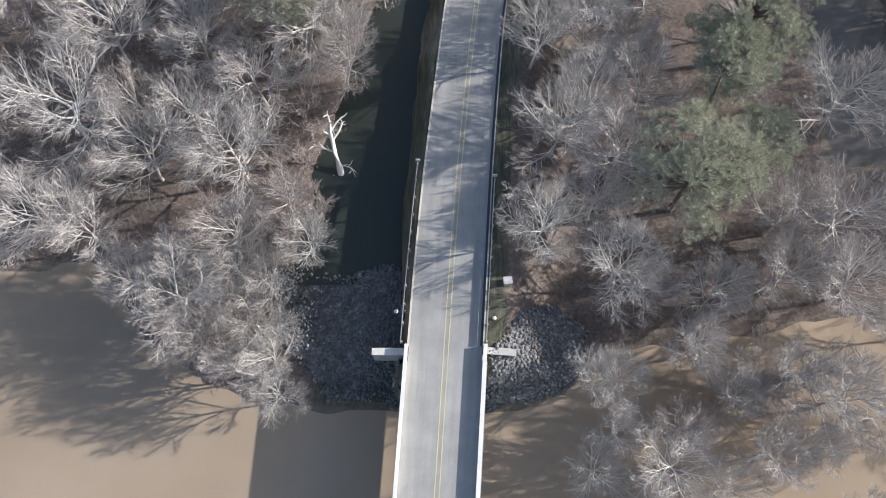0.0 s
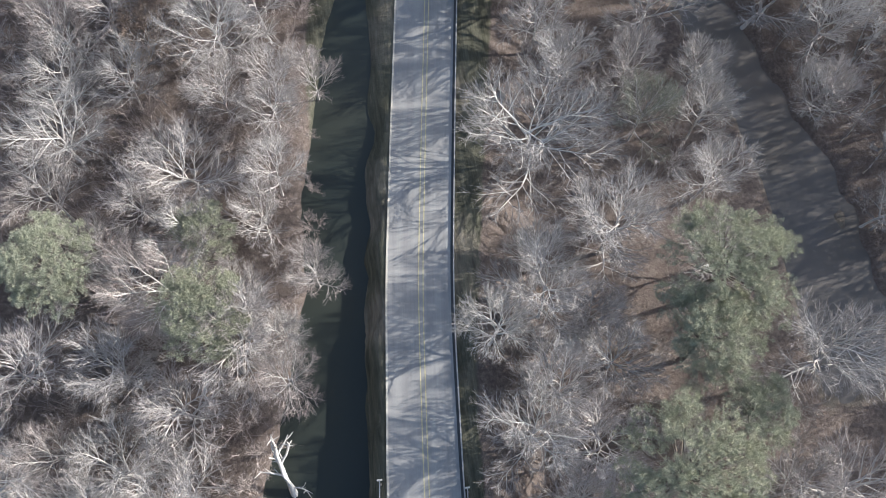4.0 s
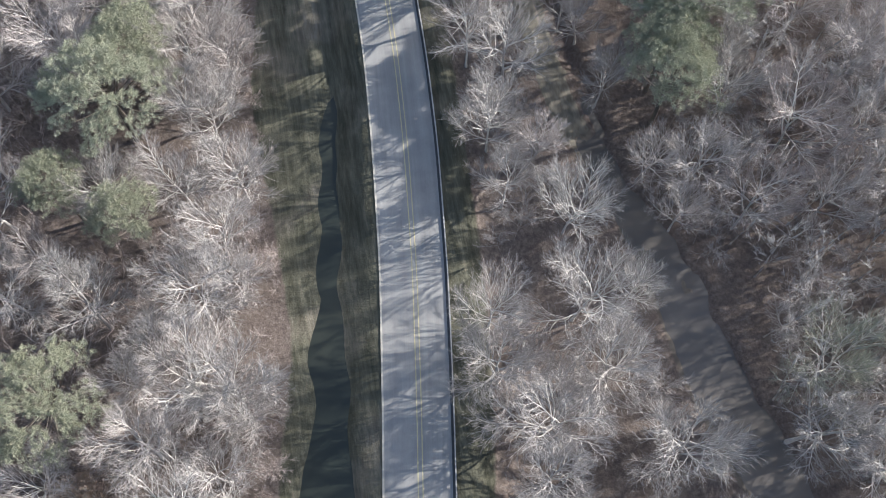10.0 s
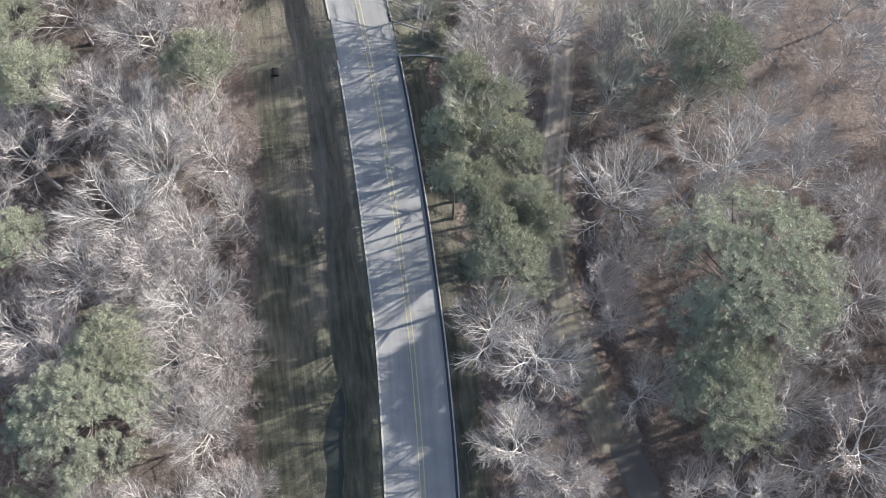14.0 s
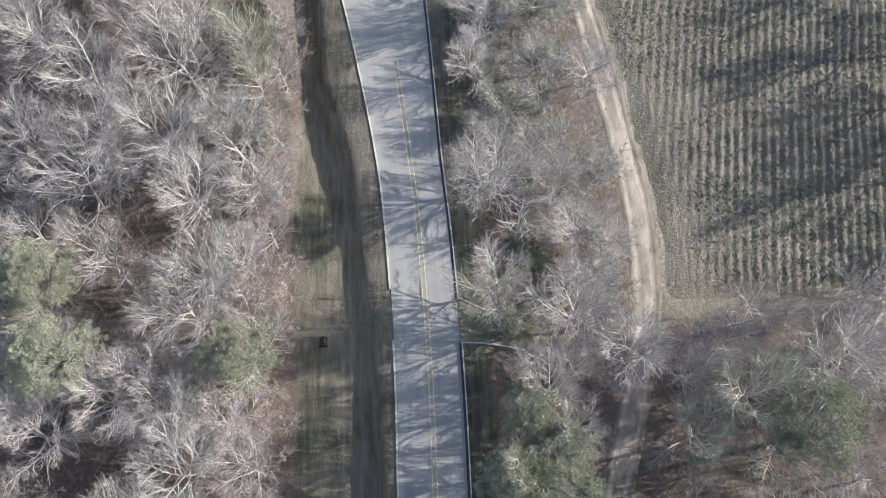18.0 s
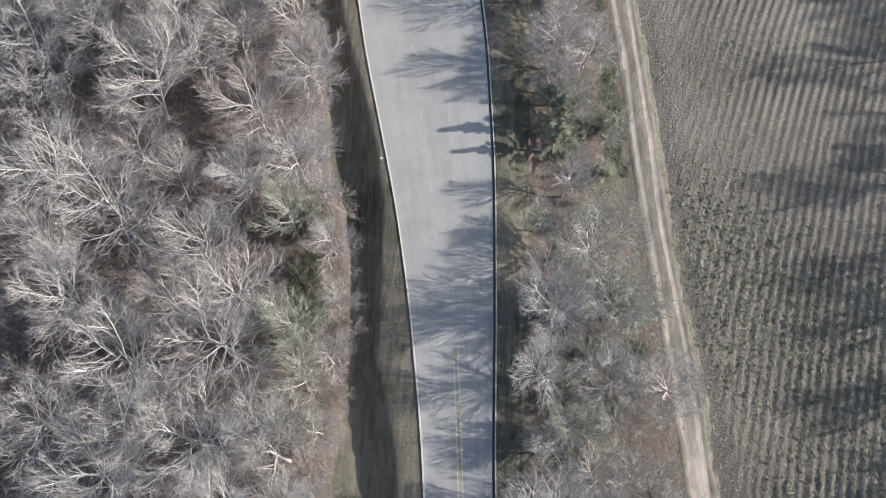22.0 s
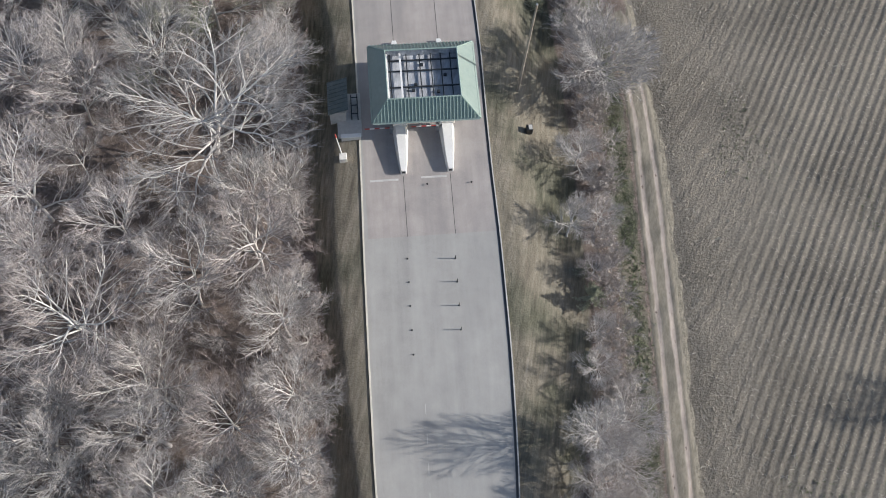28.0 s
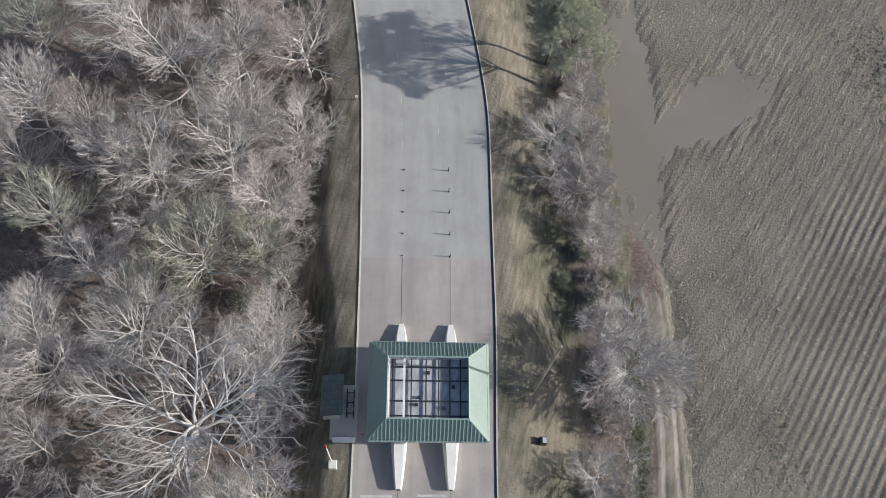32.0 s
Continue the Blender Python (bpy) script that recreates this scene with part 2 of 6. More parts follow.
M_STRIPE = surface("worn white road paint", (0.36, 0.35, 0.335), (0.62, 0.61, 0.58), 7, 0.8, 0.8, 0.0)
M_SEAM = surface("green seam metal", (0.23, 0.31, 0.275), (0.3, 0.38, 0.345), 2, 0.4, 0.4, 0.0, metal=0.1)
M_MEMBRANE = surface("stained roof membrane", (0.14, 0.148, 0.165), (0.62, 0.64, 0.67), 0.8, 0.5, 0.7, 0.1, 0.01, stretch=(2.5, 0.5, 1))
M_BEAM = surface("dark steel beam", (0.02, 0.025, 0.03), (0.05, 0.055, 0.06), 4, 1, 0.5, 0.0, metal=0.3)
M_RED = surface("red paint", (0.4, 0.05, 0.04), (0.55, 0.1, 0.08), 5, 1, 0.5, 0.0)
M_WOOD = surface("weathered wood", (0.22, 0.18, 0.14), (0.42, 0.37, 0.31), 6, 0.6, 0.85, 0.2, 0.01, stretch=(1, 1, 0.1))
M_ROCK = surface("riprap stone", (0.12, 0.122, 0.126), (0.29, 0.29, 0.29), 3, 0.7, 0.85, 0.4, 0.04, vary=0.35)
M_BARK = surface("grey bark", (0.42, 0.395, 0.37), (0.68, 0.65, 0.615), 3, 0.4, 0.9, 0.4, 0.03, vary=0.15, stretch=(1, 1, 0.25))
M_PINEBARK = surface("brown pine bark", (0.1, 0.085, 0.07), (0.22, 0.19, 0.16), 3, 0.4, 0.95, 0.4, 0.03, stretch=(1, 1, 0.25))
M_PALE = surface("pale bark", (0.52, 0.495, 0.46), (0.78, 0.755, 0.71), 1.5, 0.4, 0.85, 0.2, 0.02, vary=0.08)
M_TWIG = surface("bare twigs", (0.27, 0.249, 0.236), (0.43, 0.402, 0.382), 1.2, 0.3, 0.9, 0.0, vary=0.16,
                 tints=((0.49, 0.41, 0.382), (0.42, 0.407, 0.393), (0.49, 0.444, 0.42), (0.39, 0.38, 0.366), (0.47, 0.418, 0.4)))
M_YOUNG = surface("young grey-pink twigs", (0.31, 0.282, 0.266), (0.5, 0.465, 0.44), 0.8, 0.07, 0.95, 0.0)
M_MOSSY = surface("mossy grey-green twigs", (0.29, 0.288, 0.245), (0.46, 0.45, 0.4), 0.8, 0.09, 0.95, 0.0)
M_MOSSTWIG = surface("lichen grey-green twigs", (0.25, 0.252, 0.2), (0.4, 0.4, 0.325), 1.2, 0.3, 0.95, 0.0, vary=0.12)
M_BRUSH = surface("brush twigs", (0.3, 0.25, 0.23), (0.54, 0.475, 0.44), 0.8, 0.06, 0.9, 0.0)
M_NEEDLE = surface("pine needles", (0.25, 0.264, 0.195), (0.42, 0.43, 0.325), 1.4, 0.3, 0.8, 0.0, vary=0.15,
                   tints=((0.33, 0.342, 0.245), (0.38, 0.387, 0.28), (0.3, 0.315, 0.24)))
M_LEAF = surface("evergreen leaves", (0.2, 0.213, 0.15), (0.32, 0.33, 0.245), 1.4, 0.3, 0.7, 0.0, vary=0.2)
for q in (M_NEEDLE, M_LEAF, M_TWIG, M_YOUNG, M_BRUSH):
    q.node_tree.nodes["Principled BSDF"].inputs["Specular IOR Level"].default_value = 0.12
M_BROWNLEAF = surface("clinging dead leaves", (0.28, 0.21, 0.165), (0.43, 0.345, 0.28), 1.4, 0.3, 0.85, 0.0, vary=0.15)
M_SOIL = surface("ploughed soil", (0.088, 0.078, 0.063), (0.29, 0.258, 0.21), 3.6, 0.07, 0.95, 1.0, 0.25)
M_TRACK = track_material()
M_VERGE = surface("trodden dry grass", (0.12, 0.117, 0.082), (0.25, 0.235, 0.17), 1.6, 0.3, 0.95, 0.5, 0.05)
M_STRAW = surface("pale stubble", (0.34, 0.31, 0.25), (0.6, 0.56, 0.48), 2, 0.3, 0.9, 0.0)
M_WEED = surface("green weeds", (0.085, 0.102, 0.058), (0.18, 0.195, 0.115), 2, 0.3, 0.9, 0.0)


# ---- mesh helpers ----
def mesh_of(name, verts, faces, material, smooth=False):
    me = bpy.data.meshes.new(name)
    me.from_pydata(verts, [], faces)
    if smooth:
        me.polygons.foreach_set("use_smooth", [True] * len(me.polygons))
    me.materials.append(material)
    me.update()
    return me


def part(name, bm, material, parent, label=""):
    """One mesh object under a thing or a part; bm is a bmesh or a ready mesh."""
    if isinstance(bm, bmesh.types.BMesh):
        me = bpy.data.meshes.new(name)
        bm.to_mesh(me)
        bm.free()
        me.materials.append(material)
    else:
        me = bm
    ob = new(name, me)
    ob.parent = parent
    return tagged(ob, label)


def box(bm, cx, cy, cz, sx, sy, sz, turn=0.0, bevel=0.0):
    """A box with its base at cz, turned about z, into bm."""
    m = Matrix.Translation((cx, cy, cz + sz / 2)) @ Matrix.Rotation(radians(turn), 4, "Z") @ Matrix.Diagonal((sx, sy, sz, 1))
    made = bmesh.ops.create_cube(bm, size=1, matrix=m)
    if bevel:
        edges = {e for v in made["verts"] for e in v.link_edges}
        bmesh.ops.bevel(bm, geom=list(edges), offset=bevel, segments=1, affect="EDGES")
    return bm


def boxed(*args, **kw):
    return box(bmesh.new(), *args, **kw)


def rod(bm, a, b, r0, r1=None, sides=8):
    """A tapered round bar from a to b."""
    a, b = Vector(a), Vector(b)
    d = b - a
    m = Matrix.Translation((a + b) / 2) @ d.to_track_quat("Z", "Y").to_matrix().to_4x4()
    bmesh.ops.create_cone(bm, cap_ends=True, segments=sides, radius1=r0, radius2=r0 if r1 is None else r1, depth=d.length, matrix=m)
    return bm


def knots(pairs, smooth=3.0):
    """A smooth curve x(y) through pairs of (y, x)."""
    ys = np.arange(-60.0, 420.0, 1.0)
    xs = np.interp(ys, [p[0] for p in pairs], [p[1] for p in pairs])
    k = np.exp(-0.5 * (np.arange(-15, 16) / smooth) ** 2)
    padded = np.concatenate([xs[0] + (np.arange(-15, 0)) * (xs[1] - xs[0]), xs, xs[-1] + np.arange(1, 16) * (xs[-1] - xs[-2])])
    xs = np.convolve(padded, k / k.sum(), "valid")
    return lambda y: np.interp(y, ys, xs)


def ribbon(left, right, y0, y1, height, step=1.0, across=1, thick=0.0, y_shift=None):
    """Verts and faces of a strip between two curves, at height(x, y); with thick, closed below."""
    ys = np.linspace(y0, y1, max(2, int(round((y1 - y0) / step)) + 1))
    verts, faces = [], []
    n = across + 1
    for y in ys:
        a, b = float(left(y)), float(right(y))
        for i in range(n):
            x = a + (b - a) * i / across
            verts.append((x, float(y), float(height(x, y))))
    for j in range(len(ys) - 1):
        for i in range(across):
            k = j * n + i
            faces.append((k, k + 1, k + n + 1, k + n))
    if thick:
        base, total = len(verts), len(verts)
        verts += [(x, y, z - thick) for x, y, z in verts]
        for j in range(len(ys) - 1):
            k = j * n
            faces.append((k + n, k + n + base, k + base, k))
            k += across
            faces.append((k, k + base, k + n + base, k + n))
        faces.append(tuple([0, base, base + across, across]) if across == 1 else tuple(list(range(n - 1, -1, -1)) + list(range(base, base + n))))
        e = (len(ys) - 1) * n
        faces.append(tuple(list(range(e, e + n)) + list(range(base + e + n - 1, base + e - 1, -1))))
    return verts, faces


# ---- the plan: curves along the road, y runs with the road ----
XL = knots([(-60, -8.6), (3.9, -4.38), (25, -3.0), (37.7, -1.93), (53.5, -0.22), (59, 0.39), (78, 3.15), (94, 5.55), (110, 7.75), (124, 9.1),
            (136, 9.95), (150, 10.15), (162, 10.1), (169, 9.9), (178, 9.45), (187, 8.75), (195, 7.5), (207, 5.25), (217, 2.95), (225, 0.7),
            (237, -2.8), (250, -5.9), (262, -8.7), (270, -10.45), (280, -12.75), (295, -16.4), (309, -20.1), (318, -22.7), (328, -26.5), (420, -62)], 2.5)
XR = knots([(-60, -1.2), (3.9, 3.05), (37.7, 5.2), (52.5, 6.45), (59, 7.2), (77, 9.9), (95.7, 12.8), (108, 14.5), (123, 16.1), (134, 16.8),
            (149, 17.2), (162, 17.05), (170, 16.8), (181, 16.15), (190, 15.35), (205, 14.5), (218, 13.6), (225, 13.0), (239, 11.3), (246.5, 9.9),
            (254, 8.4), (267, 5.35), (273.5, 3.6), (281, 1.85), (289.5, 0.0), (302, -3.25), (316.4, -6.9), (322, -9.0), (331.4, -13.0), (420, -50)], 2.5)
RZ = knots([(-60, 6.2), (30, 6.1), (53, 4.6), (69, 3.9), (83, 3.1), (98, 2.2), (115, 1.8), (200, 1.8), (237, 1.9), (255, 3.0), (273, 4.1), (420, 4.1)], 5)
WOOD_L = knots([(-60, -14), (14, -14.5), (25, -15.6), (32, -13), (40, -12), (47, -11), (58, -9.4), (61, -6), (70, -6.8), (89, -6), (103, -2.8), (118, -3.2),
                (132, -4.1), (142, -2.6), (155, -0.5), (166, -0.4), (180, -1.5), (203, -0.7), (214, -2.3), (224, -6.2), (238, -8), (253, -11.8),
                (265, -15.5), (291, -22.5), (309, -26), (330, -36), (420, -74)], 2)
DITCH_R = knots([(27, -5), (34, -4), (54, -2), (70, -0.4), (79, 0.7), (95, 2.2), (114, 4.2), (122, 5.4), (136, 6.4), (150, 6.6), (160, 6.3),
                 (172, 5.0), (187, 3.9), (197, 2.4), (205, 2.1), (212, 1.6), (220, 0.7), (226, -0.6), (232, -2.9), (238, -5.2), (253, -9.7), (265, -13), (286, -16.6), (298, -21.8),
                 (309, -23.8), (330, -31.5), (420, -68)], 3)
CHAN_L = knots([(27, -15.6), (33, -14.8), (38, -13.9), (46, -11.2), (53, -9.6), (60, -8.2), (73.4, -6.5), (87.5, -3.6), (97, -0.7), (111, 0.9), (125, 3.5), (138, 5.2),
                (150, 6.4), (166, 6.3), (190, 3), (420, -70)], 3)
CHAN_R = knots([(27, -4.4), (32, -3.9), (48.5, -2.9), (60, -1.6), (73.4, -0.2), (87.5, 1.6), (97, 2.1), (111, 3.8), (125, 5.5), (138, 7.2),
                (150, 8.0), (166, 7.6), (190, 5), (420, -68)], 3)
CREEK_L = knots([(20, 43.0), (53, 43.1), (64, 43.2), (72, 41.8), (80, 40.0), (91, 36.6), (106, 35.2), (117, 32.3), (124.6, 29.8), (135, 28.6)], 3)
CREEK_R = knots([(20, 54), (48, 52), (57, 51.2), (65, 50.2), (72, 48), (81, 44.6), (91, 42.0), (100, 40.3), (106, 38.8), (117, 34.7), (124, 32.6), (135, 31.2)], 3)
TRACK = knots([(110, 33.2), (124, 31.4), (130, 30.6), (136, 29.9), (144, 30), (151, 31.2), (158, 33.4), (165.5, 35.5), (171, 36.9), (178, 37.2), (185, 36.9),
               (197, 35.3), (209, 33.2), (218, 31.6), (224, 30.6), (238, 28.8), (255, 26), (277, 22.1), (288, 19.9), (322, 10), (345, 4), (420, -20)], 3)
LAWN_R = knots([(-60, 5), (20, 6.4), (45, 7.6), (60, 10.2), (95, 17), (110, 18.6), (150, 20.5), (170, 19.8), (185, 18.8), (215, 17.5), (230, 16.8), (250, 18.2),
                (265, 15.8), (280, 12.6), (300, 7.4), (320, 1.2), (345, -8), (420, -40)], 3)
BANK = knots([(-59, 30), (-48, 28), (-37, 29), (-32, 20), (-20, 13.2), (4, 12.4), (13, 15), (16, 19), (25, 19.5), (44, 23), (60, 25), (200, 27)], 1.2)
WATER_Z = -0.25


def smoothstep(a, b, v):
    t = np.clip((v - a) / (b - a), 0, 1)
    return t * t * (3 - 2 * t)


WAVES = {}


def wobble(x, y, scale, seed):
    """A cheap smooth noise of a few sines, about -1 to 1."""
    if (scale, seed) not in WAVES:
        r = np.random.RandomState(seed)
        WAVES[scale, seed] = [(f * math.cos(a), f * math.sin(a), p) for a, f, p in
                              [(r.uniform(0, 6.28), scale * r.uniform(0.6, 1.7), r.uniform(0, 6.28)) for _ in range(5)]]
    return sum(np.sin(x * a + y * b + p) for a, b, p in WAVES[scale, seed]) / 3


def ease(t):
    """A ramp with a soft foot and a straight upper part."""
    t = np.clip(t, -0.25, 1)
    return np.where(t < 0.25, (t + 0.25) ** 2, t)


def pool_lift(y):
    """How far the roadside ditch and its banks stand above the plain: a level pool behind the riprap, then a falling swale."""
    return 2.3 * smoothstep(23, 27, y) * (1 - smoothstep(78, 126, y))


def profile(x, y):
    """Ground height: flood plain, road embankment, ditch, creek bed and river."""
    x, y = np.asarray(x, float), np.asarray(y, float)
    xl, xr, rz = XL(y), XR(y), RZ(y)
    rough = 0.15 + 0.85 * (1 - smoothstep(-1.5, 1.0, x - WOOD_L(y)) * (1 - smoothstep(-1.0, 1.5, x - LAWN_R(y))))
    g = 0.2 + rough * (0.12 * wobble(x, y, 0.5, 3) + 0.08 * wobble(x, y, 1.7, 4))
    g = g + pool_lift(y) * smoothstep(-15, -1.5, x - WOOD_L(y)) * (x < (xl + xr) / 2)
    brow = np.minimum(np.maximum(DITCH_R(y), CHAN_R(y) + 0.6), xl - 0.75)
    brow_z = rz - 0.07 - 0.13 * np.maximum(xl - 0.6 - brow, 0)
    far = smoothstep(150, 175, y)
    toe = np.minimum((CHAN_R(y) + 0.15) * (1 - far) + (brow - 1.05 * np.maximum(brow_z + 0.4, 0.5)) * far, brow - 0.5)
    g = g - 0.8 * smoothstep(-0.8, 1.2, x - WOOD_L(y)) * smoothstep(178, 192, y) * (x < (xl + xr) / 2)
    wet = smoothstep(23.5, 25.5, y) * (1 - smoothstep(150, 166, y))
    d = np.maximum(CHAN_L(y) - x, x - CHAN_R(y))
    g = g - (0.75 - 0.2 * smoothstep(80, 130, y)) * wet * (1 - smoothstep(-0.9, 1.5, d + 0.7 * wobble(x, y, 0.35, 65) + 0.35 * wobble(x, y, 1.2, 61) + 0.15 * wobble(x, y, 3.0, 62)))
    ck = np.maximum(CREEK_L(y) - x, x - CREEK_R(y))
    g = g - 0.75 * (1 - smoothstep(-1.2, 0.6, ck)) * smoothstep(36, 44, y) * (1 - smoothstep(119, 127, y))
    side = TRACK(y) + 3.2
    gully = np.where(y < 122, CREEK_R(y) + 0.7, side) + 0.7 * wobble(y, y * 0, 0.9, 17)
    g = g - 0.9 * np.exp(-((x - gully) / 0.9) ** 2) * smoothstep(40, 46, y) * (1 - smoothstep(148, 158, y))
    verge = TRACK(y) + 1.75 - 4.6 * smoothstep(300, 312, y)
    g = g - 0.5 * smoothstep(0.0, 1.6, x - verge) * smoothstep(172.5, 175, y)
    river = BANK(x) - y + 0.5 * wobble(x, y, 0.9, 6)
    g = g - 1.3 * smoothstep(-1.0, 1.6, river)
    # embankment: shoulder, then a slope down to the ditch (left) or the plain (right)
    bridge = smoothstep(12, 18.5, y)
    shelf = np.where(x > brow, rz - 0.07 - 0.13 * np.maximum(xl - 0.6 - x, 0), g + (brow_z - g) * ease((x - toe) / (brow - toe)))
    near = np.clip((x - CHAN_R(y) + 0.3 + 0.4 * wobble(x, y, 0.5, 63) + 0.2 * wobble(x, y, 1.6, 64)) / np.maximum(xl - 0.95 - CHAN_R(y) + 0.3, 0.3), 0, 1)
    bank = g + (rz - 0.07 - g) * near * (0.55 + 0.45 * near)
    shelf = bank + (shelf - bank) * smoothstep(128, 158, y)
    shelf = g + (shelf - g) * bridge
    right = 1 - smoothstep(0, 1, (x - xr - 0.9) / (2.0 + (1.0 + 0.9 * smoothstep(20, 40, y)) * np.maximum(rz, 1)))
    fill = g + (rz - 0.12 - g) * right * bridge
    return np.where(x < (xl + xr) / 2, shelf, fill)


def terrain(x, y):
    """The profile, with the mown verge between wood and kerb worn smooth where the ditch runs dry."""
    x, y = np.asarray(x, float), np.asarray(y, float)
    g = profile(x, y)
    gap = np.atleast_1d(np.clip((XL(y) - 0.8 - x) / 2.2, 0, 1) * smoothstep(70, 110, y) * (1 - smoothstep(136, 156, y)))
    out, on = np.atleast_1d(g).copy(), gap > 0
    if on.any():
        px, py, q0 = np.atleast_1d(x)[on], np.atleast_1d(y)[on], gap[on]
        out[on] = sum(profile(px + q * q0, py) * w for q, w in ((-1.3, 1), (-0.65, 2), (0, 3), (0.65, 2), (1.3, 1))) / 9
    return out.reshape(np.shape(g))


def make_ground():
    xs = np.concatenate([[-3000, -800, -250, -110], np.arange(-70, 76.1, 0.72), [120, 250, 800, 3000]])
    ys = np.concatenate([[-3000, -800, -250, -60], np.arange(-24, 372.1, 0.95), [410, 600, 1200, 4000]])
    gx, gy = np.meshgrid(xs, ys)
    gz = terrain(gx, np.clip(gy, -60, 415))
    far = (np.abs(gx) > 90) | (gy > 400)
    gz = np.where(far, np.where(gy < 20, -1.0, 0.2), gz)
    n, m = len(xs), len(ys)
    verts = np.stack([gx, gy, gz], -1).reshape(-1, 3)
    idx = np.arange(n * m).reshape(m, n)
    faces = np.stack([idx[:-1, :-1], idx[:-1, 1:], idx[1:, 1:], idx[1:, :-1]], -1).reshape(-1, 4)
    me = mesh_of("ground", verts.tolist(), faces.tolist(), M_GROUND, True)
    x, y = verts[:, 0], np.clip(verts[:, 1], -60, 415)
    lawn = np.maximum(WOOD_L(y) + 0.3 - x, x - LAWN_R(y))
    grass = 1 - smoothstep(-0.8, 0.8, lawn)
    grass = np.where((y < 30) & (x < XL(y)), grass * 0.5, grass)
    strip = smoothstep(215, 225, y) * (1 - smoothstep(1.0, 1.8, np.abs(x - (TRACK(y) - 3.4))))
    grass = np.maximum(grass, strip)
    ck = np.maximum(CREEK_L(y) + 0.2 - x, x - CREEK_R(y) - 0.4)
    mud = (1 - smoothstep(-0.6, 0.8, ck)) * smoothstep(36, 44, y) * (1 - smoothstep(130, 140, y))
    mud = np.maximum(mud, 1 - smoothstep(-1.0, 1.5, y - BANK(x)))
    soil = smoothstep(-1.0, 0.5, x - TRACK(y) - 1.5) * smoothstep(169, 174, y + wobble(x, y, 0.3, 9))
    cover = np.stack([grass, mud, soil, np.ones_like(soil)], -1)
    layer = me.color_attributes.new("cover", "FLOAT_COLOR", "POINT")
    layer.data.foreach_set("color", cover.ravel().tolist())
    return tagged(new("ground", me), "brown leaf litter, mown grass verges and mud", "ground", kind="structure")


make_ground()


def water_strip(name, left, right, y0, y1, material, label, z=lambda y: WATER_Z):
    v, f = ribbon(lambda y: left(y) - 2.0, lambda y: right(y) + 2.0, y0, y1, lambda x, y: z(y), 2.0)
    return tagged(new(name, mesh_of(name, v, f, material)), label, "water", kind="structure")


river_me = mesh_of("river_water", [(-400, -400, -0.2), (400, -400, -0.2), (400, 31, -0.2), (-400, 31, -0.2)], [(0, 1, 2, 3)], M_RIVER)
tagged(new("river_water", river_me), "muddy tan river water in flood", "river", kind="structure")
water_strip("ditch_water", CHAN_L, CHAN_R, 26, 132, M_DITCH, "still dark green water in a roadside ditch", lambda y: -0.14 + float(pool_lift(y)))
water_strip("creek_water", CREEK_L, CREEK_R, 38, 127, M_CREEK, "shallow muddy brown creek water")

# ---- road, kerbs and markings ----
def road_z(x, y):
    return RZ(y)


def strip(name, left, right, y0, y1, lift, material, parent, label="", thick=0.0, step=1.5, across=1):
    v, f = ribbon(left, right, y0, y1, lambda x, y: RZ(y) + lift, step, across, thick)
    return part(name, mesh_of(name, v, f, material), material, parent, label)


def lane_cover(me):
    """Write the way across the road, 0 to 1, into the mesh's cover layer."""
    co = np.array([q.co for q in me.vertices])
    a, b = XL(co[:, 1]), XR(co[:, 1])
    k = (co[:, 0] - a) / (b - a)
    layer = me.color_attributes.new("cover", "FLOAT_COLOR", "POINT")
    layer.data.foreach_set("color", np.stack([k, k, k, np.ones_like(k)], -1).ravel().tolist())
    return me


v, f = ribbon(XL, XR, 17.0, 206.0, road_z, 1.5, 4, 0.3)
road = tagged(new("road", lane_cover(mesh_of("road", v, f, M_ASPHALT))), "worn grey two-lane asphalt road on a low embankment", "road", kind="structure")
v, f = ribbon(XL, XR, 206.0, 372.0, road_z, 1.5, 6, 0.3)
plaza = tagged(new("plaza_road", lane_cover(mesh_of("plaza_road", v, f, M_PLAZA))), "smooth pale grey widening road before a toll station", "road", kind="structure")


def mid(y):
    return (XL(y) + XR(y)) / 2 + 0.06


for off in (-0.23, 0.23):
    strip("yellow_line", lambda y, o=off: mid(y) + o - 0.055, lambda y, o=off: mid(y) + o + 0.055, -40, 202, 0.012, M_YELLOW, road, "worn double yellow centre line")
GAPS_L, GAPS_R = [(18.5, 169.0), (174.5, 372.0)], [(18.5, 168.6), (173.2, 372.0)]


def kerb(name, line, side, y0, y1, wide, high, material, label):
    a = (lambda y: line(y) - wide) if side < 0 else line
    b = line if side < 0 else (lambda y: line(y) + wide)
    v, f = ribbon(a, b, y0, y1, lambda x, y: RZ(y) + high, 1.5, 1, high + 0.3)
    return tagged(new(name, mesh_of(name, v, f, material)), label, "kerb", kind="structure")


for a, b in GAPS_L:
    kerb("kerb_left", XL, -1, a, b, 0.19, 0.05, M_CREAM, "cream weathered concrete kerb along the road")
for a, b in GAPS_R:
    wide = 0.26
    # narrow dark strip against the right kerb
    strip("gutter", lambda y, w=wide: XR(y) - w, lambda y: XR(y) - 0.004, a, b, 0.01, M_GUTTER, road, "narrow dark gutter strip along the kerb")
    kerb("kerb_right", XR, 1, a, b, 0.13, 0.27 if b < 200 else 0.15, M_CONCRETE, "grey weathered concrete kerb along the road")
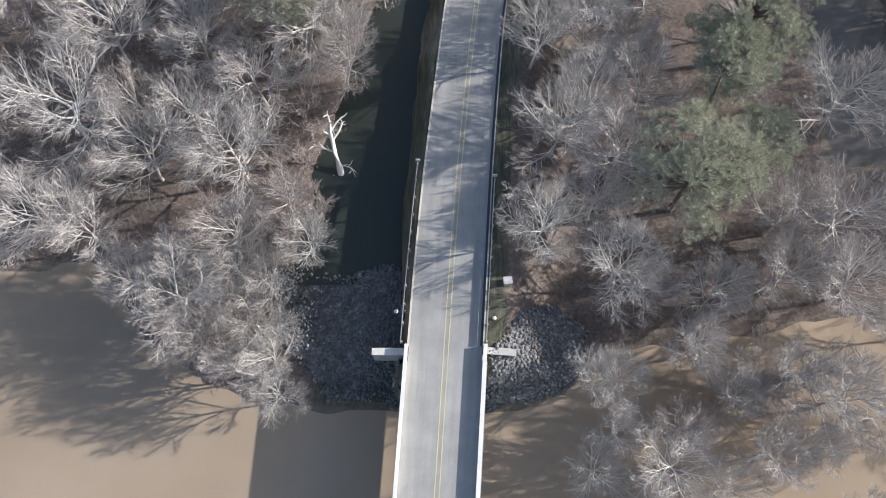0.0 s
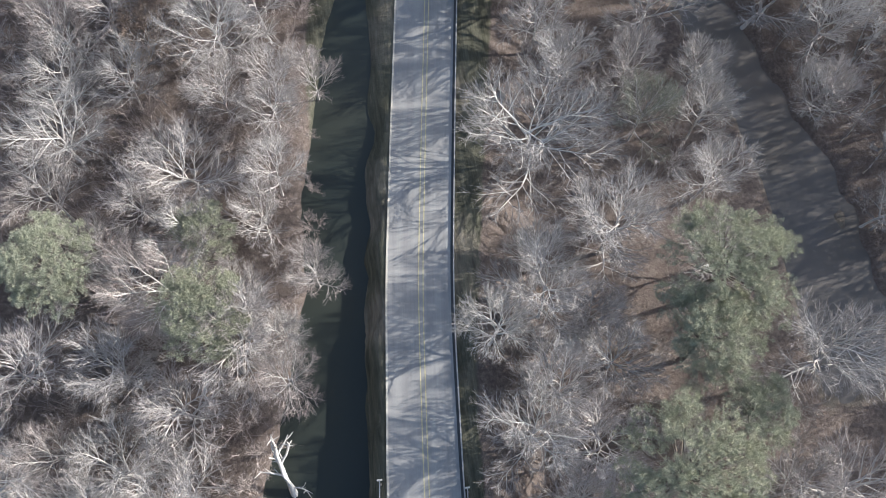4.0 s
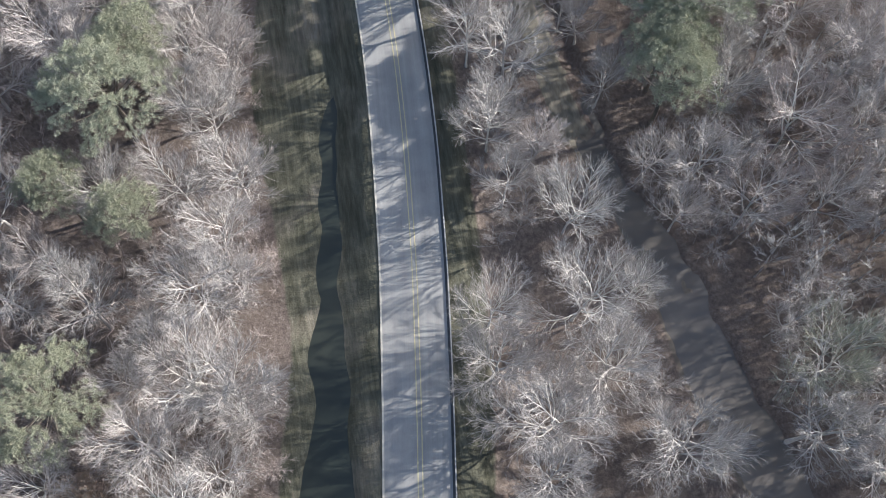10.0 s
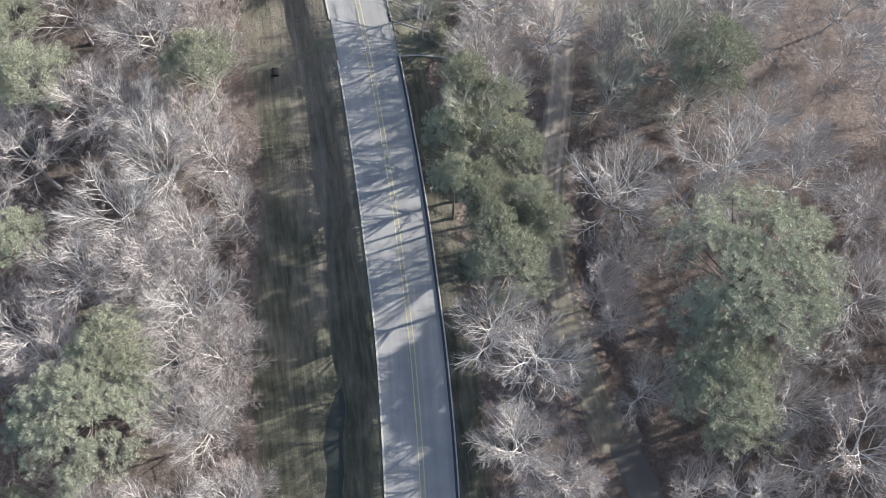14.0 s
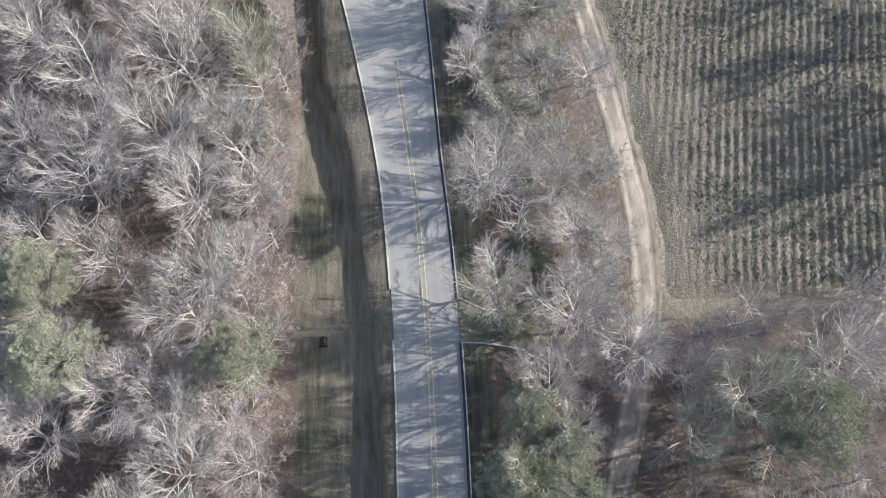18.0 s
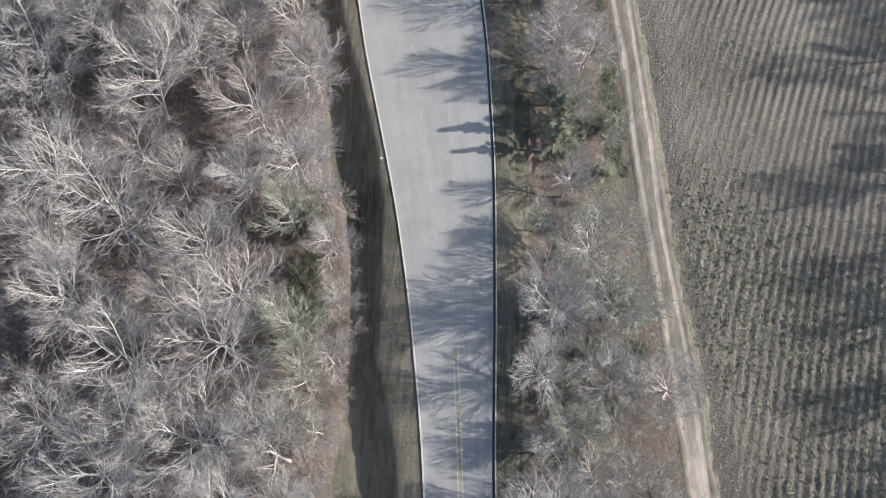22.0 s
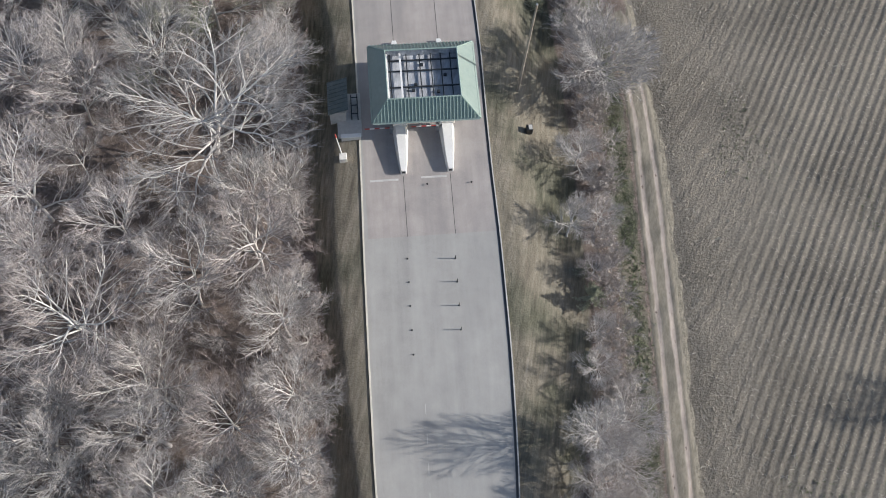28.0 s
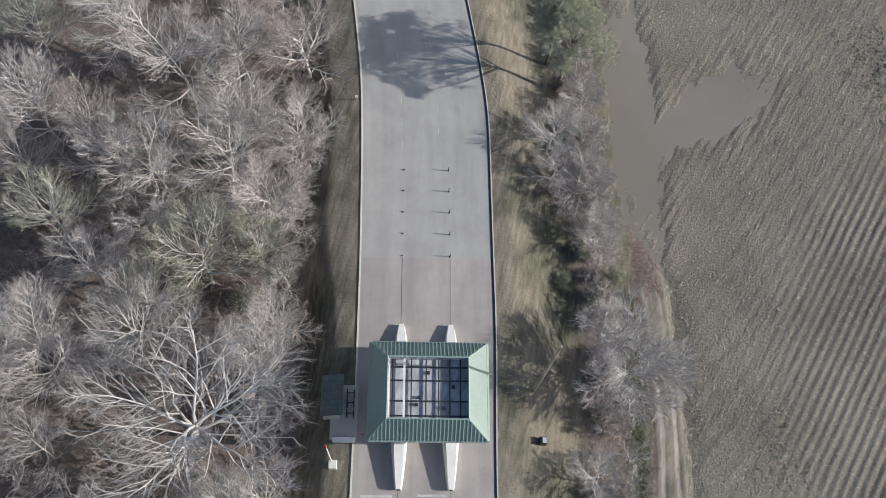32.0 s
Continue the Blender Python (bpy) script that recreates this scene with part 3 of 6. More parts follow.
# thin dashes either side of the middle lane before and after the toll station
for fr, y0, n in ((0.375, 211, 13), (0.62, 211, 8), (0.31, 309, 6), (0.6, 312, 5)):
    for k in range(n):
        ya = y0 + 2.9 * k
        strip("lane_dash", lambda y, q=fr: XL(y) + (XR(y) - XL(y)) * q - 0.035, lambda y, q=fr: XL(y) + (XR(y) - XL(y)) * q + 0.035, ya, ya + 1.0, 0.012, M_CONCRETE, plaza, step=0.6)


# ---- trees ----
SIZE = {}


class Shape:
    """Collects verts and faces of tubes and blades."""

    def __init__(self):
        self.v, self.f = [], []

    def tube(self, points, radii, sides):
        base = len(self.v)
        for i, (p, r) in enumerate(zip(points, radii)):
            d = (points[min(i + 1, len(points) - 1)] - points[max(i - 1, 0)]).normalized()
            u = d.orthogonal().normalized()
            w = d.cross(u)
            for k in range(sides):
                a = 6.2832 * k / sides
                q = p + (u * math.cos(a) + w * math.sin(a)) * r
                self.v.append((q.x, q.y, q.z))
        for i in range(len(points) - 1):
            for k in range(sides):
                a, b = base + i * sides + k, base + i * sides + (k + 1) % sides
                self.f.append((a, b, b + sides, a + sides))

    def blade(self, p, q, w, across):
        n = len(self.v)
        a, b = p - across * w, p + across * w
        self.v += [(a.x, a.y, a.z), (b.x, b.y, b.z), (q.x, q.y, q.z)]
        self.f.append((n, n + 1, n + 2))

    def leaf(self, p, d, across, length, w):
        n = len(self.v)
        for q in (p, p + d * length * 0.5 + across * w, p + d * length, p + d * length * 0.5 - across * w):
            self.v.append((q.x, q.y, q.z))
        self.f.append((n, n + 1, n + 2, n + 3))

    def mesh(self, name, material, smooth=False):
        return mesh_of(name, self.v, self.f, material, smooth)


def unit(rng):
    while True:
        d = Vector((rng.uniform(-1, 1), rng.uniform(-1, 1), rng.uniform(-1, 1)))
        if 0.05 < d.length < 1:
            return d.normalized()


def bend(rng, p, d, length, n, jitter, lift):
    """A wandering line of n pieces from p along d, turning upwards by lift."""
    pts, dirs = [p.copy()], [d.copy()]
    for _ in range(n):
        d = (d + unit(rng) * jitter + Vector((0, 0, lift))).normalized()
        p = p + d * (length / n)
        pts.append(p.copy())
        dirs.append(d.copy())
    return pts, dirs


def fork(rng, d, low, high):
    """A direction that leaves d by an angle between low and high degrees."""
    side = d.orthogonal().normalized()
    side.rotate(Matrix.Rotation(rng.uniform(0, 6.283), 3, d))
    a = radians(rng.uniform(low, high))
    return (d * math.cos(a) + side * math.sin(a)).normalized()


def side_shoot(rng, d, side, low, high):
    """A direction that leaves d to one side, mostly level, by an angle between low and high degrees."""
    flat = d.cross(Vector((0, 0, 1)))
    flat = flat.normalized() if flat.length > 0.05 else d.orthogonal().normalized()
    flat.rotate(Matrix.Rotation(rng.uniform(-0.9, 0.9), 3, d))
    a = radians(rng.uniform(low, high))
    return (d * math.cos(a) + flat * (side * math.sin(a))).normalized()


def bare_tree(seed, height, spread, limbs=9, twig_w=0.012, pale=False, leafy=False, dead=False, mossy=False):
    """A leafless tree: trunk, limbs that fan out, and a crown of branchlets and fine twigs. Its base is at the origin."""
    rng = random.Random(seed)
    root = new("dead_tree" if dead else "mossy_tree" if mossy else "sycamore_tree" if pale else "bare_tree")
    bark = M_PALE if pale else M_BARK
    trunk, crown, twigs = Shape(), Shape(), Shape()
    lean = Vector((rng.uniform(-0.1, 0.1), rng.uniform(-0.1, 0.1), 1)).normalized()
    r = height * rng.uniform(0.011, 0.0135)
    pts, dirs = bend(rng, Vector((0, 0, -0.3)), lean, height * 0.66, 7, 0.06, 0.02)
    trunk.tube(pts, [r * (0.95 - 0.65 * i / 7) if i else r * 1.25 for i in range(8)], 7)
    part("trunk", trunk.mesh("trunk", bark, True), bark, root)
    turn = rng.uniform(0, 6.283)
    for li in range(limbs):
        top = (li + rng.random() * 0.7) / limbs
        f = 0.3 + 0.69 * top
        i = min(6, int(f * 7))
        p = pts[i].lerp(pts[i + 1], f * 7 - i)
        turn += 2.4 + rng.uniform(-0.35, 0.35)
        a = radians(rng.uniform(44, 62) - 30 * top)
        d = Vector((math.cos(turn) * math.sin(a), math.sin(turn) * math.sin(a), math.cos(a)))
        ln = spread * rng.uniform(1.0, 1.4) * (1.12 - 0.2 * top)
        lp, ld = bend(rng, p, d, ln, 7, 0.15, 0.025)
        lr = r * rng.uniform(0.42, 0.66) * (1.1 - 0.35 * top)
        limb = Shape()
        limb.tube(lp, [lr * (1 - 0.8 * k / 7) for k in range(8)], 5)
        part("limb", limb.mesh("limb", bark, True), bark, root)
        for bi in range(4 if dead else 10):
            g = 0.16 + 0.84 * (bi + rng.random() * 0.6) / 10
            j = min(6, int(g * 7))
            q = lp[j].lerp(lp[j + 1], min(1, g * 7 - j))
            bd = side_shoot(rng, ld[j], 1 if bi % 2 else -1, 24, 48) if bi < 9 else ld[7]
            bl = (ln * (1 - g) * 0.5 + spread * 0.27) * rng.uniform(0.8, 1.2)
            bp, bdirs = bend(rng, q, bd, bl, 3, 0.18, 0.07)
            br = max(0.042, lr * 0.62 * (1 - 0.45 * g))
            crown.tube(bp, [br * (1 - 0.72 * k / 3) for k in range(4)], 3)
            for si in range(0 if dead else 8):
                h = 0.12 + 0.88 * (si + rng.random()) / 8
                k = min(2, int(h * 3))
                s = bp[k].lerp(bp[k + 1], min(1, h * 3 - k))
                sd = (side_shoot(rng, bdirs[k], 1 if si % 2 else -1, 16, 44) + Vector((0, 0, 0.14))).normalized()
                e = s + sd * (bl * (1 - h) * 0.4 + spread * rng.uniform(0.13, 0.24))
                across = sd.orthogonal().normalized()
                across.rotate(Matrix.Rotation(rng.uniform(0, 6.283), 3, sd))
                twigs.blade(s, e, twig_w * 2.7, across)
                for ti in range(9):
                    o = s.lerp(e, 0.05 + 0.9 * rng.random())
                    td = (fork(rng, sd, 12, 42) + Vector((0, 0, 0.12))).normalized()
                    ac = td.orthogonal().normalized()
                    ac.rotate(Matrix.Rotation(rng.uniform(0, 6.283), 3, td))
                    twigs.blade(o, o + td * spread * rng.uniform(0.1, 0.22), twig_w, ac)
                    if leafy and rng.random() < 0.8:
                        twigs.leaf(o + td * 0.2, td, ac, 0.2, 0.07)
    n = len(crown.v)
    me = mesh_of("crown", crown.v + twigs.v, crown.f + [tuple(k + n for k in q) for q in twigs.f], bark)
    me.materials.append(M_BROWNLEAF if leafy else M_MOSSTWIG if mossy else M_TWIG)
    me.polygons.foreach_set("material_index", [0] * len(crown.f) + [1] * len(twigs.f))
    part("crown", me, bark, root)
    pts = np.array(crown.v + twigs.v)
    SIZE[root] = (float(np.percentile(np.hypot(pts[:, 0], pts[:, 1]), 93)), float(pts[:, 2].max()))
    return root


def needle_ball(rng, needles, c, lean, ball, count):
    """A tuft of needles about c."""
    for ti in range(count):
        out = unit(rng)
        td = (out + lean * 0.3 + Vector((0, 0, 0.45))).normalized()
        ac = td.orthogonal().normalized()
        ac.rotate(Matrix.Rotation(rng.uniform(0, 6.283), 3, td))
        o = c + Vector((out.x, out.y, out.z * 0.7)) * ball * rng.uniform(0.3, 1.0)
        needles.blade(o, o + td * rng.uniform(0.12, 0.22), 0.02, ac)


def evergreen(root, height, trunk, boughs, needles):
    """Link trunk, boughs and needles under root, and keep the tree's size."""
    part("trunk", trunk.mesh("trunk", M_PINEBARK, True), M_PINEBARK, root)
    n = len(boughs.v)
    me = mesh_of("crown", boughs.v + needles.v, boughs.f + [tuple(k + n for k in q) for q in needles.f], M_PINEBARK)
    me.materials.append(M_NEEDLE)
    me.polygons.foreach_set("material_index", [0] * len(boughs.f) + [1] * len(needles.f))
    part("crown", me, M_PINEBARK, root)
    pts = np.array(needles.v)
    SIZE[root] = (float(np.percentile(np.hypot(pts[:, 0], pts[:, 1]), 93)), height)
    return root


def pine_tree(seed, height, spread):
    """A tall pine: a bare trunk and a rounded crown of lobes, each a heap of needle tufts."""
    rng = random.Random(seed)
    trunk, boughs, needles = Shape(), Shape(), Shape()
    r = height * 0.013
    pts, dirs = bend(rng, Vector((0, 0, -0.3)), Vector((0, 0, 1)), height * 0.84, 8, 0.03, 0.05)
    trunk.tube(pts, [r * (1.3 - 1.1 * i / 8) for i in range(9)], 7)
    lobes = int(26 * (spread / 4.5) ** 1.5)
    for li in range(lobes):
        a, out = li * 2.4 + rng.uniform(-0.4, 0.4), math.sqrt((li + 0.4) / lobes) * rng.uniform(0.68, 0.88)
        c = Vector((math.cos(a) * out * spread, math.sin(a) * out * spread, height * (0.93 - 0.34 * out * out) + rng.uniform(-0.5, 0.5)))
        wide = 4.5 * rng.uniform(0.18, 0.32)
        foot = pts[4].lerp(pts[7], 1 - out)
        boughs.tube([foot, foot.lerp(c, 0.6) + Vector((0, 0, -0.6)), c + Vector((0, 0, -0.5 * wide))], [r * 0.4, r * 0.25, r * 0.1], 3)
        for ci in range(40):
            d = unit(rng)
            if d.z < -0.3:
                d.z = -d.z
            p = c + Vector((d.x, d.y, d.z * 0.75)) * wide * rng.uniform(0.55, 1.1)
            needle_ball(rng, needles, p, d, rng.uniform(0.14, 0.3), 40)
    return evergreen(new("pine_tree"), height, trunk, boughs, needles)


def conifer_tree(seed, height, spread):
    """A young pointed evergreen with short boughs down to near its foot."""
    rng = random.Random(seed)
    trunk, boughs, needles = Shape(), Shape(), Shape()
    r = height * 0.013
    pts, dirs = bend(rng, Vector((0, 0, -0.3)), Vector((0, 0, 1)), height, 8, 0.03, 0.05)
    trunk.tube(pts, [r * (1.3 - 1.2 * i / 8) for i in range(9)], 7)
    for li in range(64):
        up = (li + rng.random()) / 64
        f = 0.14 + 0.84 * up
        i = min(7, int(f * 8))
        p = pts[i].lerp(pts[i + 1], f * 8 - i)
        d = fork(rng, Vector((0, 0, 1)), 70 - 30 * up, 95 - 45 * up)
        ln = max(0.05, spread * 1.15 * (1 - up) ** 1.25 * rng.uniform(0.7, 1.15))
        lp, ld = bend(rng, p, d, ln, 3, 0.16, 0.1)
        boughs.tube(lp, [r * 0.28 * (1 - 0.7 * k / 3) for k in range(4)], 3)
        for bi in range(9):
            g = 0.26 + 0.74 * (bi + rng.random()) / 9
            k = min(2, int(g * 3))
            needle_ball(rng, needles, lp[k].lerp(lp[k + 1], min(1.1, g * 3 - k)) + unit(rng) * spread * 0.05 * (0.4 + g) * (1 - up), ld[k], 0.16 - 0.1 * up, 36)
    return evergreen(new("conifer_tree"), height, trunk, boughs, needles)


def evergreen_shrub(seed, height, spread):
    """A rounded leafy evergreen bush of many small leaves on short stems."""
    rng = random.Random(seed)
    stems, leaves = Shape(), Shape()
    for li in range(26):
        d = fork(rng, Vector((0, 0, 1)), 5, 70)
        ln = spread * rng.uniform(0.6, 1.1) * (0.7 + 0.5 * d.z * height / spread / 1.6)
        lp, ld = bend(rng, Vector((rng.uniform(-0.3, 0.3), rng.uniform(-0.3, 0.3), 0)), d, ln, 3, 0.2, 0.12)
        stems.tube(lp, [0.05, 0.035, 0.02, 0.01], 3)
        for bi in range(130):
            g = 0.35 + 0.68 * rng.random()
            k = min(2, int(g * 3))
            c = lp[k].lerp(lp[k + 1], g * 3 - k) + unit(rng) * rng.uniform(0, 0.55)
            dd = unit(rng)
            leaves.leaf(c, dd, dd.orthogonal().normalized(), rng.uniform(0.1, 0.18), rng.uniform(0.022, 0.045))
    root = new("evergreen_shrub")
    n = len(stems.v)
    me = mesh_of("foliage", stems.v + leaves.v, stems.f + [tuple(k + n for k in q) for q in leaves.f], M_BARK)
    me.materials.append(M_LEAF)
    me.polygons.foreach_set("material_index", [0] * len(stems.f) + [1] * len(leaves.f))
    part("foliage", me, M_BARK, root)
    SIZE[root] = (spread, height)
    return root


def brush_shape(seed, height, stems=9):
    """Verts and triangles of one leafless shrub, for the joined undergrowth."""
    rng = random.Random(seed)
    s = Shape()
    for _ in range(stems):
        d = fork(rng, Vector((0, 0, 1)), 5, 55)
        p = Vector((rng.uniform(-0.3, 0.3), rng.uniform(-0.3, 0.3), 0))
        pts, dirs = bend(rng, p, d, height * rng.uniform(0.7, 1.1), 3, 0.2, 0.05)
        for a, b, dd in zip(pts, pts[1:], dirs):
            s.blade(a, b, 0.022, dd.orthogonal().normalized())
            for _k in range(11):
                o = a.lerp(b, rng.random())
                td = fork(rng, dd, 15, 55)
                ac = td.orthogonal().normalized()
                ac.rotate(Matrix.Rotation(rng.uniform(0, 6.283), 3, td))
                s.blade(o, o + td * height * rng.uniform(0.1, 0.27), 0.014, ac)
    return np.array(s.v), np.array(s.f)


def sapling_shape(seed, height, spread, limbs=10, twigs=9, stem=0.0045):
    """Verts and triangles of a slender young tree with a fine bare crown, for the joined thicket."""
    rng = random.Random(seed)
    s = Shape()
    pts, dirs = bend(rng, Vector((0, 0, -0.1)), Vector((rng.uniform(-0.15, 0.15), rng.uniform(-0.15, 0.15), 1)).normalized(), height * 0.8, 5, 0.1, 0.03)
    for a, b, dd in zip(pts, pts[1:], dirs):
        for side in (Vector((1, 0, 0)), Vector((0, 1, 0))):
            s.blade(a, b, height * stem, side)
    for li in range(limbs):
        f = 0.3 + 0.7 * (li + rng.random()) / limbs
        i = min(4, int(f * 5))
        p = pts[i].lerp(pts[i + 1], min(1, f * 5 - i))
        d = fork(rng, dirs[i], 25, 58)
        lp, ld = bend(rng, p, d, spread * rng.uniform(0.8, 1.3) * (1.15 - 0.3 * f), 3, 0.25, 0.06)
        for a, b, dd in zip(lp, lp[1:], ld):
            s.blade(a, b, 0.032, dd.orthogonal().normalized())
        for bi in range(7):
            g = 0.15 + 0.85 * (bi + rng.random()) / 7
            k = min(2, int(g * 3))
            q = lp[k].lerp(lp[k + 1], min(1, g * 3 - k))
            bd = (fork(rng, ld[k], 16, 48) + Vector((0, 0, 0.1))).normalized()
            e = q + bd * spread * rng.uniform(0.3, 0.55)
            s.blade(q, e, 0.024, bd.orthogonal().normalized())
            for ti in range(twigs):
                o = q.lerp(e, 0.1 + 0.9 * rng.random())
                td = (fork(rng, bd, 14, 48) + Vector((0, 0, 0.06))).normalized()
                ac = td.orthogonal().normalized()
                ac.rotate(Matrix.Rotation(rng.uniform(0, 6.283), 3, td))
                s.blade(o, o + td * spread * rng.uniform(0.14, 0.34), 0.021, ac)
    return np.array(s.v), np.array(s.f)


def scatter_mesh(name, shapes, places, material):
    """One mesh of many copies of small shapes: places are (x, y, z, turn, size)."""
    vs, fs, n = [], [], 0
    for k, (x, y, z, turn, size) in enumerate(places):
        v, f = shapes[k % len(shapes)]
        c, s = math.cos(turn), math.sin(turn)
        w = v * size
        vs.append(np.stack([w[:, 0] * c - w[:, 1] * s + x, w[:, 0] * s + w[:, 1] * c + y, w[:, 2] + z], -1))
        fs.append(f + n)
        n += len(v)
    v, f = np.concatenate(vs), np.concatenate(fs)
    me = bpy.data.meshes.new(name)
    me.vertices.add(len(v))
    me.vertices.foreach_set("co", v.ravel())
    k = f.shape[1]
    me.loops.add(f.size)
    me.loops.foreach_set("vertex_index", f.ravel().astype(np.int32))
    me.polygons.add(len(f))
    me.polygons.foreach_set("loop_start", np.arange(0, f.size, k, dtype=np.int32))
    me.polygons.foreach_set("loop_total", np.full(len(f), k, dtype=np.int32))
    me.materials.append(material)
    me.update(calc_edges=True)
    return me


BARE = [bare_tree(10 + i, h, s, n) for i, (h, s, n) in enumerate(((17, 5.2, 10), (16, 4.6, 9), (18, 5.6, 10), (14, 4.2, 9), (15, 5.0, 10), (16, 4.0, 9)))]
PALE = [bare_tree(40 + i, h, s, n, pale=True) for i, (h, s, n) in enumerate(((18, 6.4, 10), (17, 5.8, 9), (15, 5.4, 9)))]
MOSSY = [bare_tree(50, 14, 4.6, 10, mossy=True), bare_tree(51, 13, 4.4, 10, mossy=True)]
FINE = [bare_tree(55, 11.5, 5.4, 17, 0.017)]
LEAFY = [bare_tree(60, 9, 3.4, 8, leafy=True)]
DEAD = [bare_tree(65, 9, 2.4, 7, pale=True, dead=True)]
PINES = [pine_tree(70, 17, 4.6), pine_tree(71, 15, 4.2), pine_tree(73, 16, 4.8)]
BIG_PINES = [pine_tree(74, 18, 6.8)]
CONIFERS = [conifer_tree(72, 10, 2.5)]
SHRUBS = [evergreen_shrub(80, 3.2, 2.2), evergreen_shrub(81, 2.6, 1.9)]
for protos, label, cat in ((BARE, "leafless grey-brown hardwood tree with a fine twiggy crown", "tree"), (PALE, "leafless tree with pale whitish limbs in the wood", "tree"),
                           (MOSSY, "leafless tree with a hazy grey-green twiggy crown", "tree"), (LEAFY, "small tree holding dry tan leaves", "tree"), (FINE, "broad leafless tree with a dense pale haze of twigs", "tree"), (DEAD, "bleached white dead tree with broken limbs", "dead tree"),
                           (PINES, "tall pine with a rounded olive-green crown", "pine"), (BIG_PINES, "large pine with a broad lumpy olive-green crown", "pine"),
                           (CONIFERS, "young pointed dark green conifer by the lawn", "conifer"), (SHRUBS, "olive-green evergreen bush under bare trees", "bush")):
    for ob in protos:
        tagged(ob, label, cat, cat + "s beside the road")

rng = random.Random(5)
taken = []
used = set()


def plant(protos, k, x, y, radius, height, turn=None):
    """Stand a tree of that crown radius and height; the first of each kind is the prototype itself."""
    ob = protos[k % len(protos)]
    r0, h0 = SIZE[ob]
    turn = rng.uniform(0, 6.283) if turn is None else turn
    m = Matrix.Translation((x, y, float(terrain(x, y)))) @ Matrix.Rotation(turn, 4, "Z") @ Matrix.Diagonal((radius / r0, radius / r0, height / h0, 1))
    if ob not in used:
        used.add(ob)
        ob.matrix_basis = m
    else:
        was = ob.scale
        copy_thing(ob, m @ Matrix.Diagonal((1 / was[0], 1 / was[1], 1 / was[2], 1)))
    taken.append((x, y, radius))


def woods(x, y):
    """Whether a tree may stand here."""
    if y < BANK(x) + 1.0:
        return x > 18 and y > 3 and math.sin(x * 2.1 + y) > 0.1
    if x < WOOD_L(y) - 2.2:
        return not (y < 29 and x > -20) and not (270 < y < 284 and x > -20)
    if x > LAWN_R(y) + 1.0:
        if y < 166:
            if CREEK_L(y) - 1.8 < x < CREEK_R(y) + 2.6 and 36 < y < 132:
                return False
            if y > 118 and TRACK(y) - 2.0 < x < TRACK(y) + 4.2:
                return False
            return not (y < 26 and x < 17)
        if y < 172:
            return x < TRACK(y) - 3 or x > TRACK(y) + 4
        if y > 238:
            return TRACK(y) - 8.6 < x < TRACK(y) - 3.8
        return LAWN_R(y) + 1.5 < x < TRACK(y) - 2.9
    return False


# pines, conifers and evergreen bushes at their places: x, y, crown radius
PINES_A = [(25.2, 35.1, 6.7), (33.8, 40.2, 3.6), (30.0, 47.1, 4.8), (32.7, 53.4, 6.4), (-16.8, 55.2, 4.4), (-31.3, 61.9, 4.8), (-24.7, 99.4, 5.7), (-16.0, 117.0, 3.4), (-22.9, 121.2, 3.5), (40.6, 122.2, 4.6),
           (41.1, 126.4, 4.5), (-16.8, 130.1, 6.3), (45.7, 133.9, 8.3), (-13.6, 135.4, 4.2), (23.3, 138.6, 4.2), (26.7, 145.1, 2.7), (-23.8, 148.3, 3.5), (48.5, 157.5, 4.4), (-21.2, 165.4, 4.2), (-4.7, 165.5, 3.5),
           (-23.5, 173.5, 3.9), (0.3, 324.1, 4.8), (-17.1, 64.5, 3.2), (22.0, 147.2, 3.1), (26.0, 151.0, 3.6), (27.5, 142.5, 3.0), (22.7, 153.9, 2.8)]
PINES_B = [(-1.6, 327.5, 3.6), (22.6, 159.3, 2.9), (20.3, 153.5, 2.8), (25.3, 156.0, 3.2), (19.8, 148.0, 2.6), (22.9, 143.2, 3.0)]
for k, (x, y, r) in enumerate(PINES_A + PINES_B):
    plant(BIG_PINES if r > 5.5 else PINES, k, x, y, r, 15.0 if y > 300 else 13 + r * 0.6 if r > 3.7 else 14.0 if 100 < y < 170 else 11.5)
for k, (x, y, r, h) in enumerate(((16.6, 261.4, 1.5, 5.0), (19.8, 229.8, 2.4, 8.6), (19.6, 226.6, 2.2, 7.8), (19.0, 232.6, 1.6, 5.5))):
    plant(CONIFERS, k, x, y, r, h)
